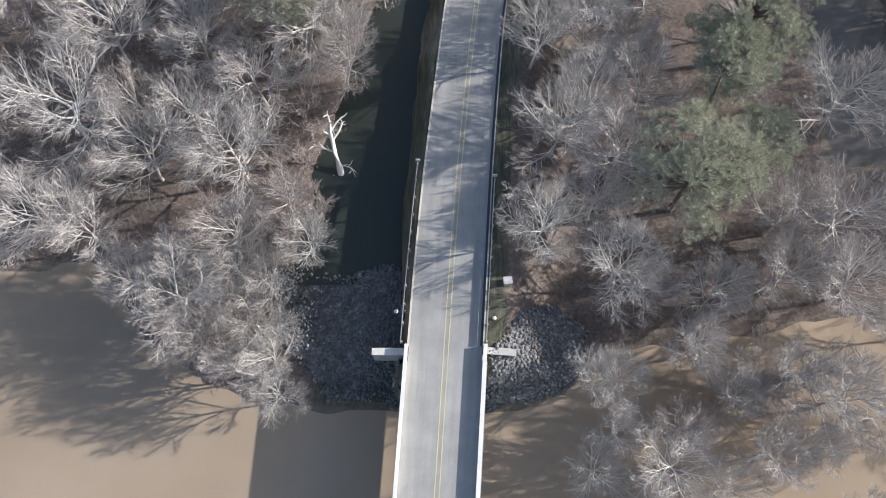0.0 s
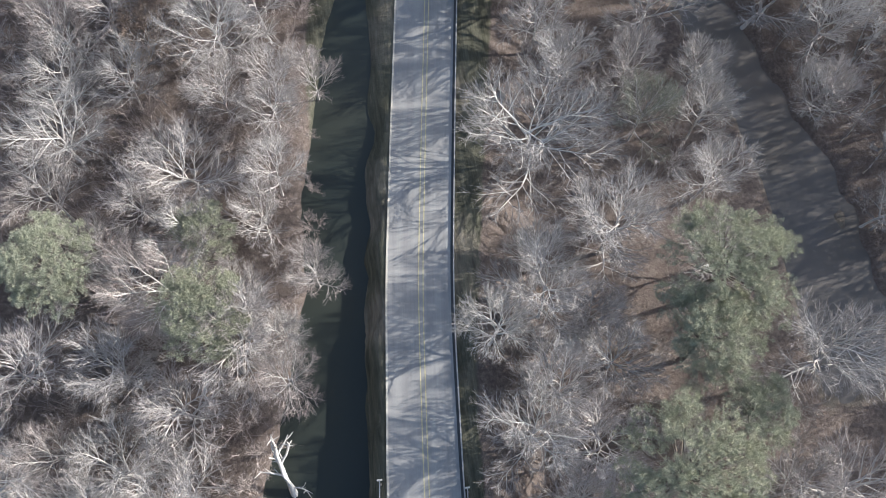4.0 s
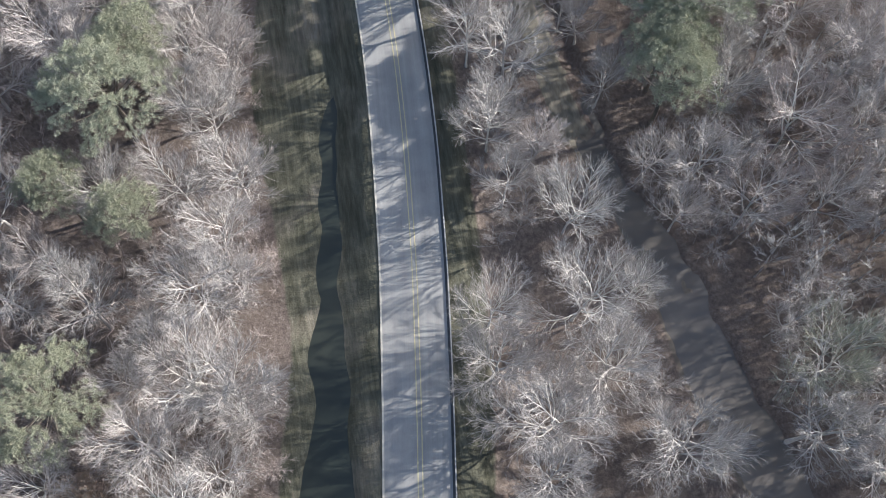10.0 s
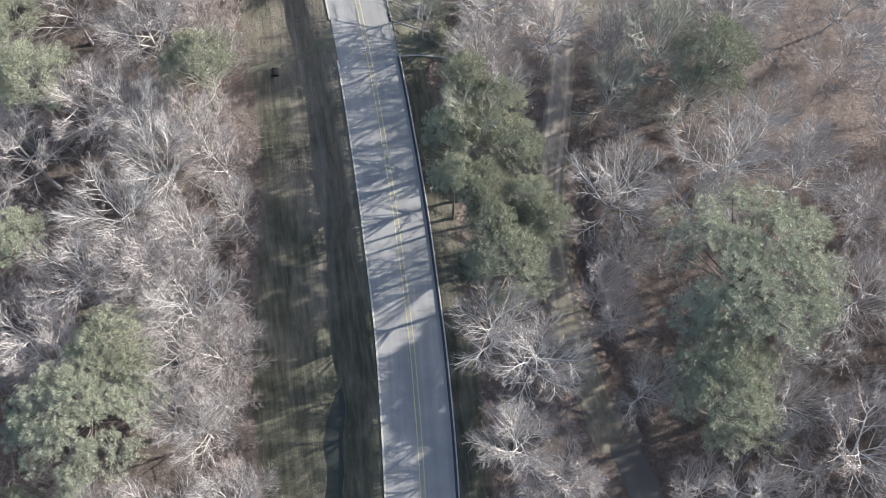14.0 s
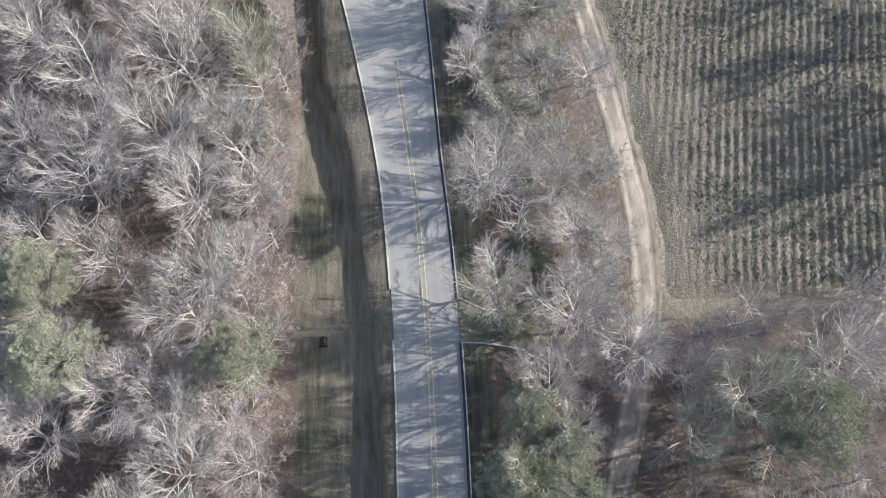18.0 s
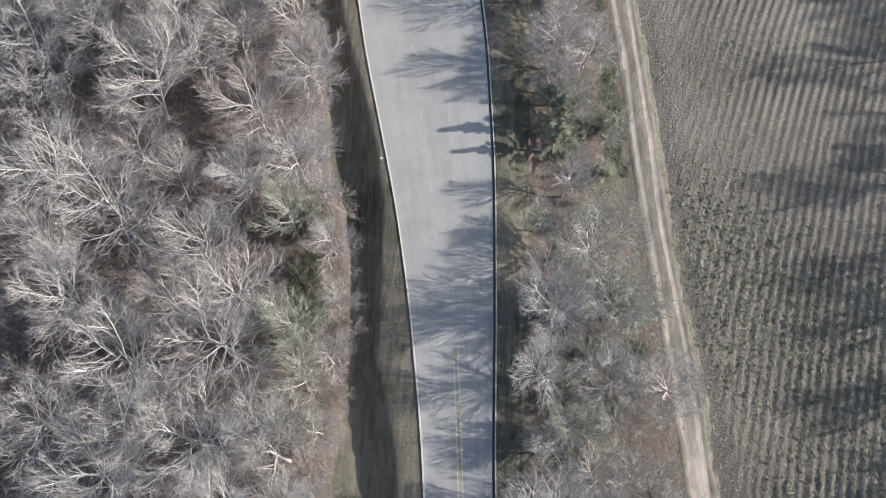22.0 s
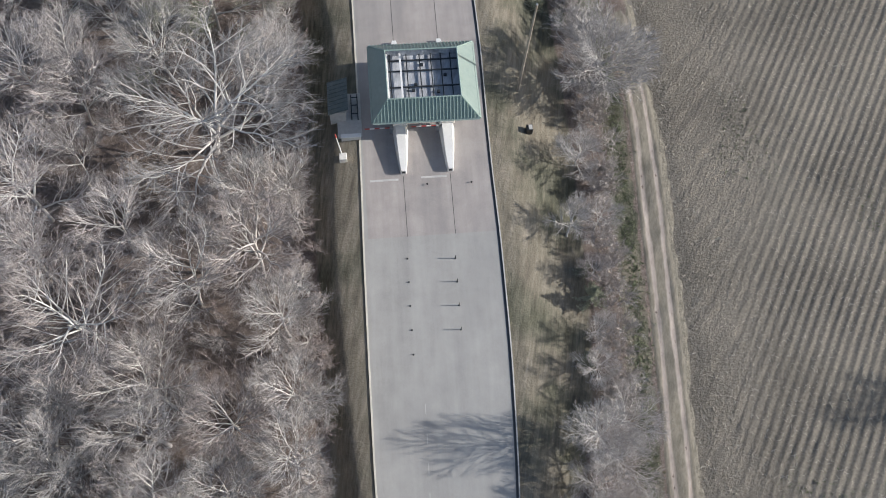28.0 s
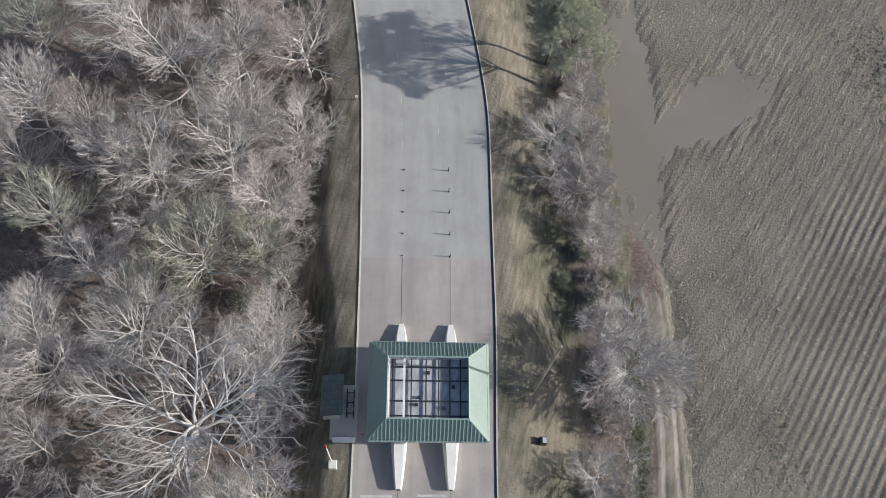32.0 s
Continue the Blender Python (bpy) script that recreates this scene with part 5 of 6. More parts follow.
for x0, x1 in ((-7.1, -3.9), (4.3, 7.3)):
    wing = part("wing_wall", boxed((x0 + x1) / 2, 18.0, 2.6, abs(x1 - x0), 0.62, 3.35, 0 if x0 < 0 else -4, 0.04), M_CONCRETE, bridge, "pale concrete wing wall")
    # right cap in greyer concrete: its shade is put into the colour
    part("wing_cap", boxed((x0 + x1) / 2, 18.0, 5.955, abs(x1 - x0) + 0.08, 0.72, 0.12, 0 if x0 < 0 else -4, 0.02), M_KERB if x0 < 0 else M_CONCRETE, wing)


# ---- riprap of broken stone on both banks ----
def rock_mesh(seed):
    r = random.Random(seed)
    bm = bmesh.new()
    bmesh.ops.create_icosphere(bm, subdivisions=1, radius=0.5)
    sx, sy, sz = r.uniform(0.8, 1.25), r.uniform(0.65, 1.0), r.uniform(0.5, 0.8)
    for v in bm.verts:
        k = 1 + r.uniform(-0.38, 0.24)
        v.co = Vector((v.co.x * sx * k, v.co.y * sy * k, v.co.z * sz * k))
    me = bpy.data.meshes.new("rock")
    bm.to_mesh(me)
    bm.free()
    me.materials.append(M_ROCK)
    return me


ROCKS = [rock_mesh(200 + i) for i in range(9)]


def riprap_height(x, y, left):
    """A stone apron that rises from the water to the embankment."""
    if left:
        return -0.3 + 2.6 * float(smoothstep(13.0, 21.0, y)) * float(smoothstep(-18, -6, x)) + 0.9 * float(smoothstep(14, 20, y)) * float(1 - smoothstep(-18, -6, x))
    return -0.3 + 3.2 * float(smoothstep(12.5, 20.5, y)) * float(1 - smoothstep(6.5, 16, x)) + 0.7 * float(smoothstep(14, 20, y)) * float(smoothstep(6.5, 16, x))


def stone_height(x, y, left):
    return max(riprap_height(x, y, left), float(terrain(x, y)) + 0.12)


def in_riprap(x, y, left):
    x, y = x + 0.5 * float(wobble(x, y, 0.9, 71)), y + 0.6 * float(wobble(x, y, 0.8, 72))
    if left:
        edge = 13.0 + max(0.0, (-5.5 - x)) * 0.16 + max(0, -12.5 - x) * 1.1
        return -18.6 < x < float(XL(y)) - 0.75 - 0.25 * float(smoothstep(18, 21, y)) and edge < y < 27.6
    return float(XR(y)) + 0.7 + max(0, y - 18.2) * 0.9 < x < 15.2 - max(0, abs(y - 19.0) - 2.0) * 1.3 and 12.6 + (x - 4.5) * 0.28 < y < 23.6


def riprap(left, label):
    x0, x1 = (-19, -3) if left else (3, 16)
    xs, ys = np.linspace(x0, x1, 34), np.linspace(11.5, 28.5, 34)
    bed = [(float(x), float(y), stone_height(x, y, left) - 0.12 if in_riprap(x, y, left) else -1.5) for y in ys for x in xs]
    root = tagged(new("riprap"), label, "rocks")
    keep = [q[2] > -1.4 for q in bed]
    faces = [(j * 34 + i, j * 34 + i + 1, j * 34 + i + 35, j * 34 + i + 34) for j in range(33) for i in range(33)]
    faces = [q for q in faces if all(keep[k] for k in q)]
    part("stone_bed", mesh_of("stone_bed", [(x, y, max(z, stone_height(x, y, left) - 0.6)) for x, y, z in bed], faces, M_ROCK), M_ROCK, root)
    r = random.Random(31 if left else 32)
    n, rest = 0, []
    rows = []
    y = 12.4
    while y < 28:
        x = x0
        while x < x1:
            px, py = x + r.uniform(-0.16, 0.16), y + r.uniform(-0.16, 0.16)
            if in_riprap(px, py, left):
                rows.append((px, py))
            x += 0.33
        y += 0.31
    r.shuffle(rows)
    for px, py in rows:
        pz = stone_height(px, py, left) + r.uniform(-0.08, 0.12)
        size = r.choice((0.3, 0.36, 0.42, 0.5, 0.62))
        if n < 290:
            ob = new("rock", ROCKS[r.randrange(9)])
            ob.parent = root
            ob.matrix_basis = Matrix.LocRotScale((px, py, pz), Euler((r.uniform(-0.7, 0.7), r.uniform(-0.7, 0.7), r.uniform(0, 6.28))), (size, size, size))
            n += 1
        else:
            rest.append((px, py, pz, r.uniform(0, 6.28), size))
    shapes = []
    for me in ROCKS:
        shapes.append((np.array([v.co for v in me.vertices]), np.array([p.vertices for p in me.polygons])))
    if rest:
        tagged(part("rubble", scatter_mesh("rubble", shapes, rest, M_ROCK), M_ROCK, root), kind="stuff")
    return root


riprap(True, "grey broken stone riprap sloping to muddy water")
riprap(False, "pale grey broken stone riprap beside the bridge")


# ---- leaning dead snag at the ditch ----
snag = tagged(new("dead_snag"), "bleached white broken snag leaning over the ditch bank", "dead tree")
q = random.Random(9)
sh = Shape()
stem = [Vector((-11.2, 38.4, 1.6)), Vector((-11.4, 39.3, 2.9)), Vector((-11.8, 40.4, 4.0)), Vector((-12.0, 41.4, 4.8)), Vector((-12.2, 42.2, 5.3))]
sh.tube(stem, [0.45, 0.32, 0.26, 0.22, 0.18], 8)
part("trunk", sh.mesh("trunk", M_PALE, True), M_PALE, snag)
for p0, d0, ln, rad in ((3, (-0.25, 0.8, 0.5), 2.4, 0.16), (3, (0.6, 0.6, 0.4), 2.2, 0.17), (2, (-0.8, 0.25, 0.3), 2.4, 0.13), (4, (-0.1, 0.9, 0.6), 1.9, 0.18), (4, (0.5, 0.8, 0.2), 1.8, 0.14),
                        (3, (-0.7, 0.5, 0.5), 1.6, 0.11), (1, (0.7, -0.1, 0.1), 1.4, 0.1), (0, (-0.8, -0.4, 0.3), 1.0, 0.12), (0, (0.8, 0.3, 0.35), 1.1, 0.13)):
    lp, ld = bend(q, stem[p0], Vector(d0).normalized(), ln, 4, 0.25, 0.0)
    one = Shape()
    one.tube(lp, [rad * (1 - 0.6 * k / 4) for k in range(5)], 5)
    limb = part("limb", one.mesh("limb", M_PALE, True), M_PALE, snag)
    for k in (1, 2, 3, 4, 4):
        sp, _d = bend(q, lp[k], fork(q, ld[k], 25, 75), q.uniform(0.5, 1.1), 2, 0.3, -0.05)
        spur = Shape()
        spur.tube(sp, [rad * 0.5, rad * 0.36, rad * 0.2], 4)
        part("twig", spur.mesh("twig", M_PALE), M_PALE, limb)


# ---- guard rails, posts and small roadside things ----
def guard_rail(line, off, y0, y1, label):
    root = tagged(new("guard_rail"), label, "guard rail", "guard rails at the bridge")
    y = y0
    while y <= y1 + 0.01:
        x, z = float(line(y)) + off, float(RZ(y))
        part("post", boxed(x, y, z - 0.5, 0.14, 0.18, 1.2), M_WOOD, root)
        y += (y1 - y0) / 10
    v, f = ribbon(lambda y: line(y) + off - 0.13, lambda y: line(y) + off - 0.05, y0 - 0.2, y1 + 0.3, lambda x, y: RZ(y) + 0.84, 1.0, 1, 0.37)
    part("rail", mesh_of("rail", v, f, M_STEEL), M_STEEL, root, "galvanised steel rail")
    part("end_block", boxed(float(line(y1 + 0.4)) + off - 0.1, y1 + 0.4, float(RZ(y1)) + 0.3, 0.5, 0.16, 0.5, 0, 0.03), M_KERB, root)
    return root


guard_rail(XL, -0.75, 18.9, 38.2, "pale steel guard rail on wooden posts")
guard_rail(XR, 0.42, 18.9, 36.4, "weathered steel guard rail on wooden posts")


def marker_post(x, y, z, high, top, label, ball=0.0):
    root = tagged(new("marker_post"), label, "post", "roadside posts")
    part("post", rod(bmesh.new(), (x, y, z - 0.3), (x, y, z + high), 0.05), M_STEEL, root)
    bm = bmesh.new()
    if ball:
        bmesh.ops.create_uvsphere(bm, u_segments=12, v_segments=8, radius=ball, matrix=Matrix.Translation((x, y, z + high)))
    else:
        box(bm, x, y, z + high - 0.25, 0.32, 0.06, 0.4, 20, 0.01)
    part("head", bm, top, root)
    return root


marker_post(-4.75, 22.1, 5.0, 1.1, M_WHITE, "white round-headed marker post beside the bridge", 0.22)
marker_post(5.2, 21.4, 5.0, 1.1, M_WHITE, "white round-headed marker post beside the bridge", 0.22)
marker_post(17.95, 151.3, 1.6, 1.2, M_WHITE, "thin steel post with a small pale plate")
marker_post(0.55, 222.7, 1.8, 1.0, M_WHITE, "thin steel post with a small pale plate")
marker_post(-22.3, 314.0, 3.8, 1.0, M_WHITE, "thin steel post with a small pale plate")

cabinet = tagged(new("utility_cabinet"), "small pale grey metal utility cabinet on a grassy bank", "cabinet")
cz = float(terrain(6.6, 25.2))
part("body", boxed(6.6, 25.2, cz - 0.1, 0.8, 0.7, 1.2, 8, 0.04), M_STEEL, cabinet)
part("lid", boxed(6.6, 25.2, cz + 1.1, 0.9, 0.8, 0.08, 8, 0.02), M_KERB, cabinet)

bin_z = float(terrain(7.1, 280.3))
bin_box = tagged(new("litter_bin"), "square black bin with a pale lid on the lawn", "bin")
part("body", boxed(7.1, 280.3, bin_z, 0.75, 0.75, 1.15, 14, 0.04), M_BLACK, bin_box)
part("lid", boxed(7.18, 280.3, bin_z + 1.15, 0.42, 0.6, 0.1, 14, 0.03), M_CONCRETE, bin_box)

pole = tagged(new("utility_pole"), "tall grey weathered utility pole beside bare trees", "pole")
part("shaft", rod(bmesh.new(), (5.15, 285.3, float(terrain(5.15, 285.3)) - 0.3), (5.3, 285.2, 19.6), 0.17, 0.11, 10), M_WOOD, pole)
part("cap", rod(bmesh.new(), (5.3, 285.2, 19.6), (5.3, 285.2, 19.72), 0.13, 0.1, 10), M_STEEL, pole)

# ---- side drives with a culvert ----
drive_l = tagged(new("driveway"), "short grassy drive across the ditch to the wood", "driveway", kind="structure")
dv, df = [], []
for i in range(13):
    q = i / 12
    x = float(XL(171.5)) - q * 10.5
    yc, half = 171.9 - 1.9 * q, 0.3 + 1.5 * (1 - q) ** 7
    za, zb = float(terrain(x, yc - half)) + 0.07, float(terrain(x, yc + half)) + 0.07
    dv += [(x, yc - half, za), (x, yc + half, zb), (x, yc - half - 0.4, za - 0.25), (x, yc + half + 0.4, zb - 0.25)]
    if i:
        k = 4 * i
        df += [(k, k - 4, k - 3, k + 1), (k - 4, k, k + 2, k - 2), (k + 1, k - 3, k - 1, k + 3)]
part("bed", mesh_of("bed", dv, df, M_VERGE, True), M_VERGE, drive_l)
culvert = tagged(new("culvert_pipe"), "black plastic culvert pipe end under the drive", "pipe")
bm = bmesh.new()
rod(bm, (2.4, 168.9, 0.2), (2.4, 169.9, 0.12), 0.36, sides=16)
bmesh.ops.delete(bm, geom=[q for q in bm.faces if len(q.verts) > 4], context="FACES")
part("barrel", bm, M_BLACK, culvert)
part("collar", rod(bmesh.new(), (2.4, 168.85, 0.2), (2.4, 169.0, 0.19), 0.44, sides=16), M_BLACK, culvert)
drive_r = tagged(new("driveway"), "short worn drive with flared pale kerbs", "driveway", kind="structure")
dv, df = [], []
for i in range(9):
    q = i / 8
    x = float(XR(170.9)) + q * 9.0
    yc, half = 170.9 - 2.2 * q, 1.35 + 0.9 * (1 - q) ** 3
    z = float(RZ(171)) * (1 - 0.75 * q) + 0.06
    dv += [(x, yc - half, z), (x, yc + half, z), (x, yc - half - 0.6, z - 1.0), (x, yc + half + 0.6, z - 1.0)]
    if i:
        k = 4 * i
        df += [(k - 4, k, k + 1, k - 3), (k, k - 4, k - 2, k + 2), (k - 3, k + 1, k + 3, k - 1)]
part("bed", mesh_of("bed", dv, df, M_VERGE), M_VERGE, drive_r)
for s0 in (-1, 1):
    bm = bmesh.new()
    for i in range(6):
        q0, q1 = i / 8, (i + 1) / 8
        a, b = [Vector((float(XR(170.9)) + q * 9.0, 170.9 - 2.2 * q + s0 * (1.5 + 0.9 * (1 - q) ** 3), float(RZ(171)) * (1 - 0.75 * q) + 0.1)) for q in (q0, q1)]
        rod(bm, a, b, 0.1, sides=4)
    part("flared_kerb", bm, M_CONCRETE, drive_r, "worn concrete kerb")

# ---- dirt track beside the field ----
track = tagged(new("dirt_track"), "pale dirt farm track with two wheel ruts", "track", kind="structure")


def track_z(x, y):
    c = x - float(TRACK(y))
    rut = math.exp(-((abs(c) - 0.85) / 0.32) ** 2)
    return float(terrain(x, y)) + 0.07 - 0.05 * rut + 0.015 * math.sin(y * 0.9 + x * 3) - 0.16 * float(smoothstep(1.3, 2.0, abs(c))) - 0.3 * float(smoothstep(298, 308, y))


v, f = ribbon(lambda y: TRACK(y) - 2.1, lambda y: TRACK(y) + 2.1, 121.0, 308.0, track_z, 0.8, 20)
bed = part("bed", mesh_of("bed", v, f, M_TRACK, True), M_TRACK, track)
va = np.array(v)
off = np.abs(va[:, 0] - TRACK(va[:, 1])) + 0.08 * wobble(va[:, 1], va[:, 1] * 0, 0.5, 51)
broad = 0.6 * np.exp(-(off / 1.5) ** 2) * smoothstep(146, 160, va[:, 1]) * (1 - smoothstep(192, 212, va[:, 1]))
worn = np.maximum(broad, np.exp(-((off - 0.8) / 0.27) ** 2)) * smoothstep(128, 150, va[:, 1]) * (1 - 0.6 * smoothstep(284, 296, va[:, 1]))
layer = bed.data.color_attributes.new("cover", "FLOAT_COLOR", "POINT")
layer.data.foreach_set("color", np.stack([worn, worn, worn, np.ones_like(worn)], -1).ravel().tolist())


# the track goes on past the standing water
v, f = ribbon(lambda y: TRACK(y) - 1.7, lambda y: TRACK(y) + 1.7, 304.0, 372.0,
              lambda x, y: 0.04 + 0.3 * float(smoothstep(330, 346, y)) - 0.05 * math.exp(-((abs(x - float(TRACK(y))) - 0.85) / 0.32) ** 2) + 0.06 * float(wobble(x, y, 0.9, 53)) - 0.1 * float(smoothstep(1.1, 1.7, abs(x - float(TRACK(y))))), 0.8, 16)
more = part("bed", mesh_of("bed", v, f, M_TRACK, True), M_TRACK, track)
va = np.array(v)
worn = 0.75 * np.exp(-((np.abs(va[:, 0] - TRACK(va[:, 1])) - 0.82) / 0.34) ** 2)
layer = more.data.color_attributes.new("cover", "FLOAT_COLOR", "POINT")
layer.data.foreach_set("color", np.stack([worn, worn, worn, np.ones_like(worn)], -1).ravel().tolist())


# ---- ploughed field in rows, with weeds, stubble and standing water ----
ROWX = knots([(-60, -30), (168, 0), (190, 2.9), (210, 6.1), (230, 10.3), (250, 15.7), (280, 24.7), (310, 34.3), (420, 69)], 6)
PITCH = 1.05


def field_z(x, y):
    c = x - ROWX(y)
    late = 8.0 * smoothstep(250, 295, y)
    faint = smoothstep(3.0, 15.0, x - TRACK(y) - late + 3.5 * wobble(x, y, 0.25, 21)) * (1 - 0.75 * np.exp(-((x - TRACK(y) - 6) / 13.0) ** 2 - ((y - 330) / 26.0) ** 2))
    faint = faint * (1 - 0.88 * smoothstep(-7, 9, y - 296 - 1.25 * (x - 20) + 4 * wobble(x, y, 0.2, 33)))
    ridge = (0.5 + 0.5 * np.cos(c * 6.2832 / PITCH + 0.45 * wobble(x, y, 0.6, 22)) * (0.8 + 0.2 * wobble(x, y, 0.35, 26)))
    flood = np.exp(-((x - TRACK(y) - 2) / 10.0) ** 2 - ((y - 326) / 30.0) ** 2)
    clod = (0.024 + 0.04 * (1 - faint)) * (1 - 0.85 * smoothstep(0.15, 0.7, flood)) * (wobble(x, y, 4.1, 23) + wobble(x, y, 9.0, 24))
    c = x - TRACK(y)
    wet = np.maximum(1.25 * np.exp(-((c - 0.8) / 4.2) ** 2 - ((y - 323) / 21.0) ** 2), 1.1 * np.exp(-((c - 11) / 12.0) ** 2 - ((y - 326 - 0.75 * (c - 10)) / 7.5) ** 2))
    return 0.3 + ridge * 0.19 * np.maximum(0.1 + 0.9 * faint, 0.45 * smoothstep(0.15, 0.5, wet) * (1 - smoothstep(0.75, 1.0, wet))) + clod - 0.34 * smoothstep(0.4, 1.05, wet + 0.2 * wobble(x, y, 0.5, 25) + 0.14 * wobble(x, y, 1.6, 30) + 0.08 * wobble(x, y, 4.5, 31))


gc, gy = np.meshgrid(np.arange(-62.0, 76.5, 0.18), np.arange(168.0, 373.0, 0.8))
gx = gc + ROWX(gy)
edge = TRACK(gy) + np.where(gy < 300, 1.75, 1.75 - 4.6 * smoothstep(300, 312, gy)) + 0.25 * wobble(gy, gy * 0, 0.8, 27)
south = 172.6 + 0.7 * wobble(gx, gx * 0, 0.5, 29)
inside = (gx > edge - 0.5) & (gy > south - 0.6) & (gx < 76) & (gy < 372)
hem = smoothstep(0, 2.6, np.minimum(gx - edge, gy - south))
low = 0.06
fz = low + (field_z(gx, gy) - low) * hem
num = np.cumsum(inside.ravel()).reshape(inside.shape) - 1
keep = inside[:-1, :-1] & inside[:-1, 1:] & inside[1:, 1:] & inside[1:, :-1]
quads = np.stack([num[:-1, :-1], num[:-1, 1:], num[1:, 1:], num[1:, :-1]], -1)[keep]
field = new("field", mesh_of("field", np.stack([gx, gy, fz], -1)[inside].tolist(), quads.tolist(), M_SOIL, True))
tagged(field, "bare ploughed field in straight shallow rows", "field", kind="structure")
pud = mesh_of("puddle", [(float(TRACK(325 + 27 * math.sin(a))) + max(-2.7, 11 + 20 * math.cos(a)), 325 + 27 * math.sin(a), 0.14) for a in np.linspace(0, 6.283, 40)[:-1]],
              [tuple(range(39))], M_PUDDLE)
tagged(new("puddle", pud), "shallow muddy water standing on the field", "puddle", kind="structure")

r = random.Random(77)


def tuft(n, long, wide, flat):
    s = Shape()
    q = random.Random(n)
    for _ in range(n):
        d = Vector((q.uniform(-1, 1), q.uniform(-1, 1), q.uniform(0.1, 1.0) * flat)).normalized()
        p = Vector((q.uniform(-0.08, 0.08), q.uniform(-0.08, 0.08), 0.02))
        s.blade(p, p + d * long * q.uniform(0.6, 1.2), wide, d.orthogonal().normalized())
    return np.array(s.v), np.array(s.f)


weeds, stalks = [], []
while len(weeds) < 21000:
    x, y = r.uniform(30, 74), r.uniform(174, 372)
    if x < TRACK(y) + (2.2 if 200 < y < 252 else 4.5) + 2 * r.random():
        continue
    dense = float(wobble(x, y, 0.16, 41)) + 0.8 - 1.1 * float(smoothstep(205, 245, y)) + 0.4 * float(smoothstep(5, 14, x - TRACK(y))) - 0.3 + 0.12 * math.exp(-((x - float(TRACK(y)) - 4.5) / 3.0) ** 2 - ((y - 228) / 16.0) ** 2)
    if r.random() > dense:
        continue
    k = round((x - float(ROWX(y))) / PITCH + 0.5) - 0.5
    x = k * PITCH + float(ROWX(y)) + r.gauss(0, 0.33)
    weeds.append((x, y, 0.0, r.uniform(0, 6.28), r.uniform(0.5, 1.15)))
while len(stalks) < 15000:
    x, y = r.uniform(6, 74), r.uniform(174, 372)
    if x < TRACK(y) + 2.2 or math.exp(-((x - float(TRACK(y)) - 4) / 7.5) ** 2 - ((y - 322) / 19.0) ** 2) > 0.5:
        continue
    stalks.append((x, y, 0.0, r.uniform(0, 6.28), r.uniform(0.6, 1.4)))
def on_field(spots):
    a = np.array(spots)
    a[:, 2] = field_z(a[:, 0], a[:, 1]) + 0.01
    return a.tolist()


weeds, stalks = on_field(weeds), on_field(stalks)
for _ in range(2600):
    y = r.uniform(224, 300)
    x = float(TRACK(y)) - 3.3 + r.gauss(0, 0.65)
    weeds.append((x, y, float(terrain(x, y)) + 0.02, r.uniform(0, 6.28), r.uniform(0.6, 1.2)))
tagged(new("weeds", scatter_mesh("weeds", [tuft(7, 0.25, 0.045, 0.25), tuft(5, 0.2, 0.055, 0.2)], weeds, M_WEED)), "low green weeds in the field rows", "weeds", kind="stuff")
tagged(new("stubble", scatter_mesh("stubble", [tuft(2, 0.4, 0.03, 0.1), tuft(3, 0.3, 0.03, 0.15)], stalks, M_STRAW)), "pale broken stalks on bare soil", "stubble", kind="stuff")

# ---- toll station: u runs across the road, v along it ----
TA = radians(13.6)
TU, TV = Vector((math.cos(TA), math.sin(TA), 0)), Vector((-math.sin(TA), math.cos(TA), 0))
TC = Vector((-5.5, 281.1, 0))
TZ = 4.1


def at(u, v, z):
    p = TC + TU * u + TV * v
    return Vector((p.x, p.y, z))


def tbox(u, v, z, su, sv, sz, bevel=0.0, turn=0.0):
    p = at(u, v, z)
    return boxed(p.x, p.y, z, su, sv, sz, 13.6 + turn, bevel)


# concrete lanes and joints
lanes = tagged(new("concrete_lanes"), "red-tinged concrete lanes through the toll station", "pavement", kind="structure")
edges_u = (-7.15, -2.85, 2.4, 6.95)
for a, b in zip(edges_u, edges_u[1:]):
    for k in range(6):
        v0, v1 = -16.4 + 5.4 * k, -16.4 + 5.4 * (k + 1)
        vs = [at(u, v, 0) for v in np.linspace(v0 + 0.02, v1 - 0.02, 4) for u in (a + 0.03, b - 0.03)]
        me = mesh_of("slab", [(p.x, p.y, float(RZ(p.y)) + 0.006) for p in vs], [(0, 1, 3, 2), (2, 3, 5, 4), (4, 5, 7, 6)], M_PAD)
        lane_cover(me)
        part("slab", me, M_PAD, lanes)
for u in (-2.85, 2.4):
    for v0, v1 in ((-16.4, -9.2), (8.4, 16.0)):
        ps = [at(u + o, v, 0) for v in (v0, (v0 + v1) / 2, v1) for o in (-0.03, 0.03)]
        part("joint", mesh_of("joint", [(p.x, p.y, float(RZ(p.y)) + 0.012) for p in ps], [(0, 1, 3, 2), (2, 3, 5, 4)], M_JOINT), M_JOINT, lanes, "dark tar joint")
for v, u0, u1 in ((-9.6, -6.6, -3.4), (-9.5, -0.9, 2.0)):
    ps = [at(u, q, 0) for q in (v - 0.12, v + 0.12) for u in (u0, u1)]
    part("stop_line", mesh_of("stop_line", [(p.x, p.y, float(RZ(p.y)) + 0.014) for p in ps], [(0, 1, 3, 2)], M_STRIPE), M_STRIPE, lanes, "worn white stop line")


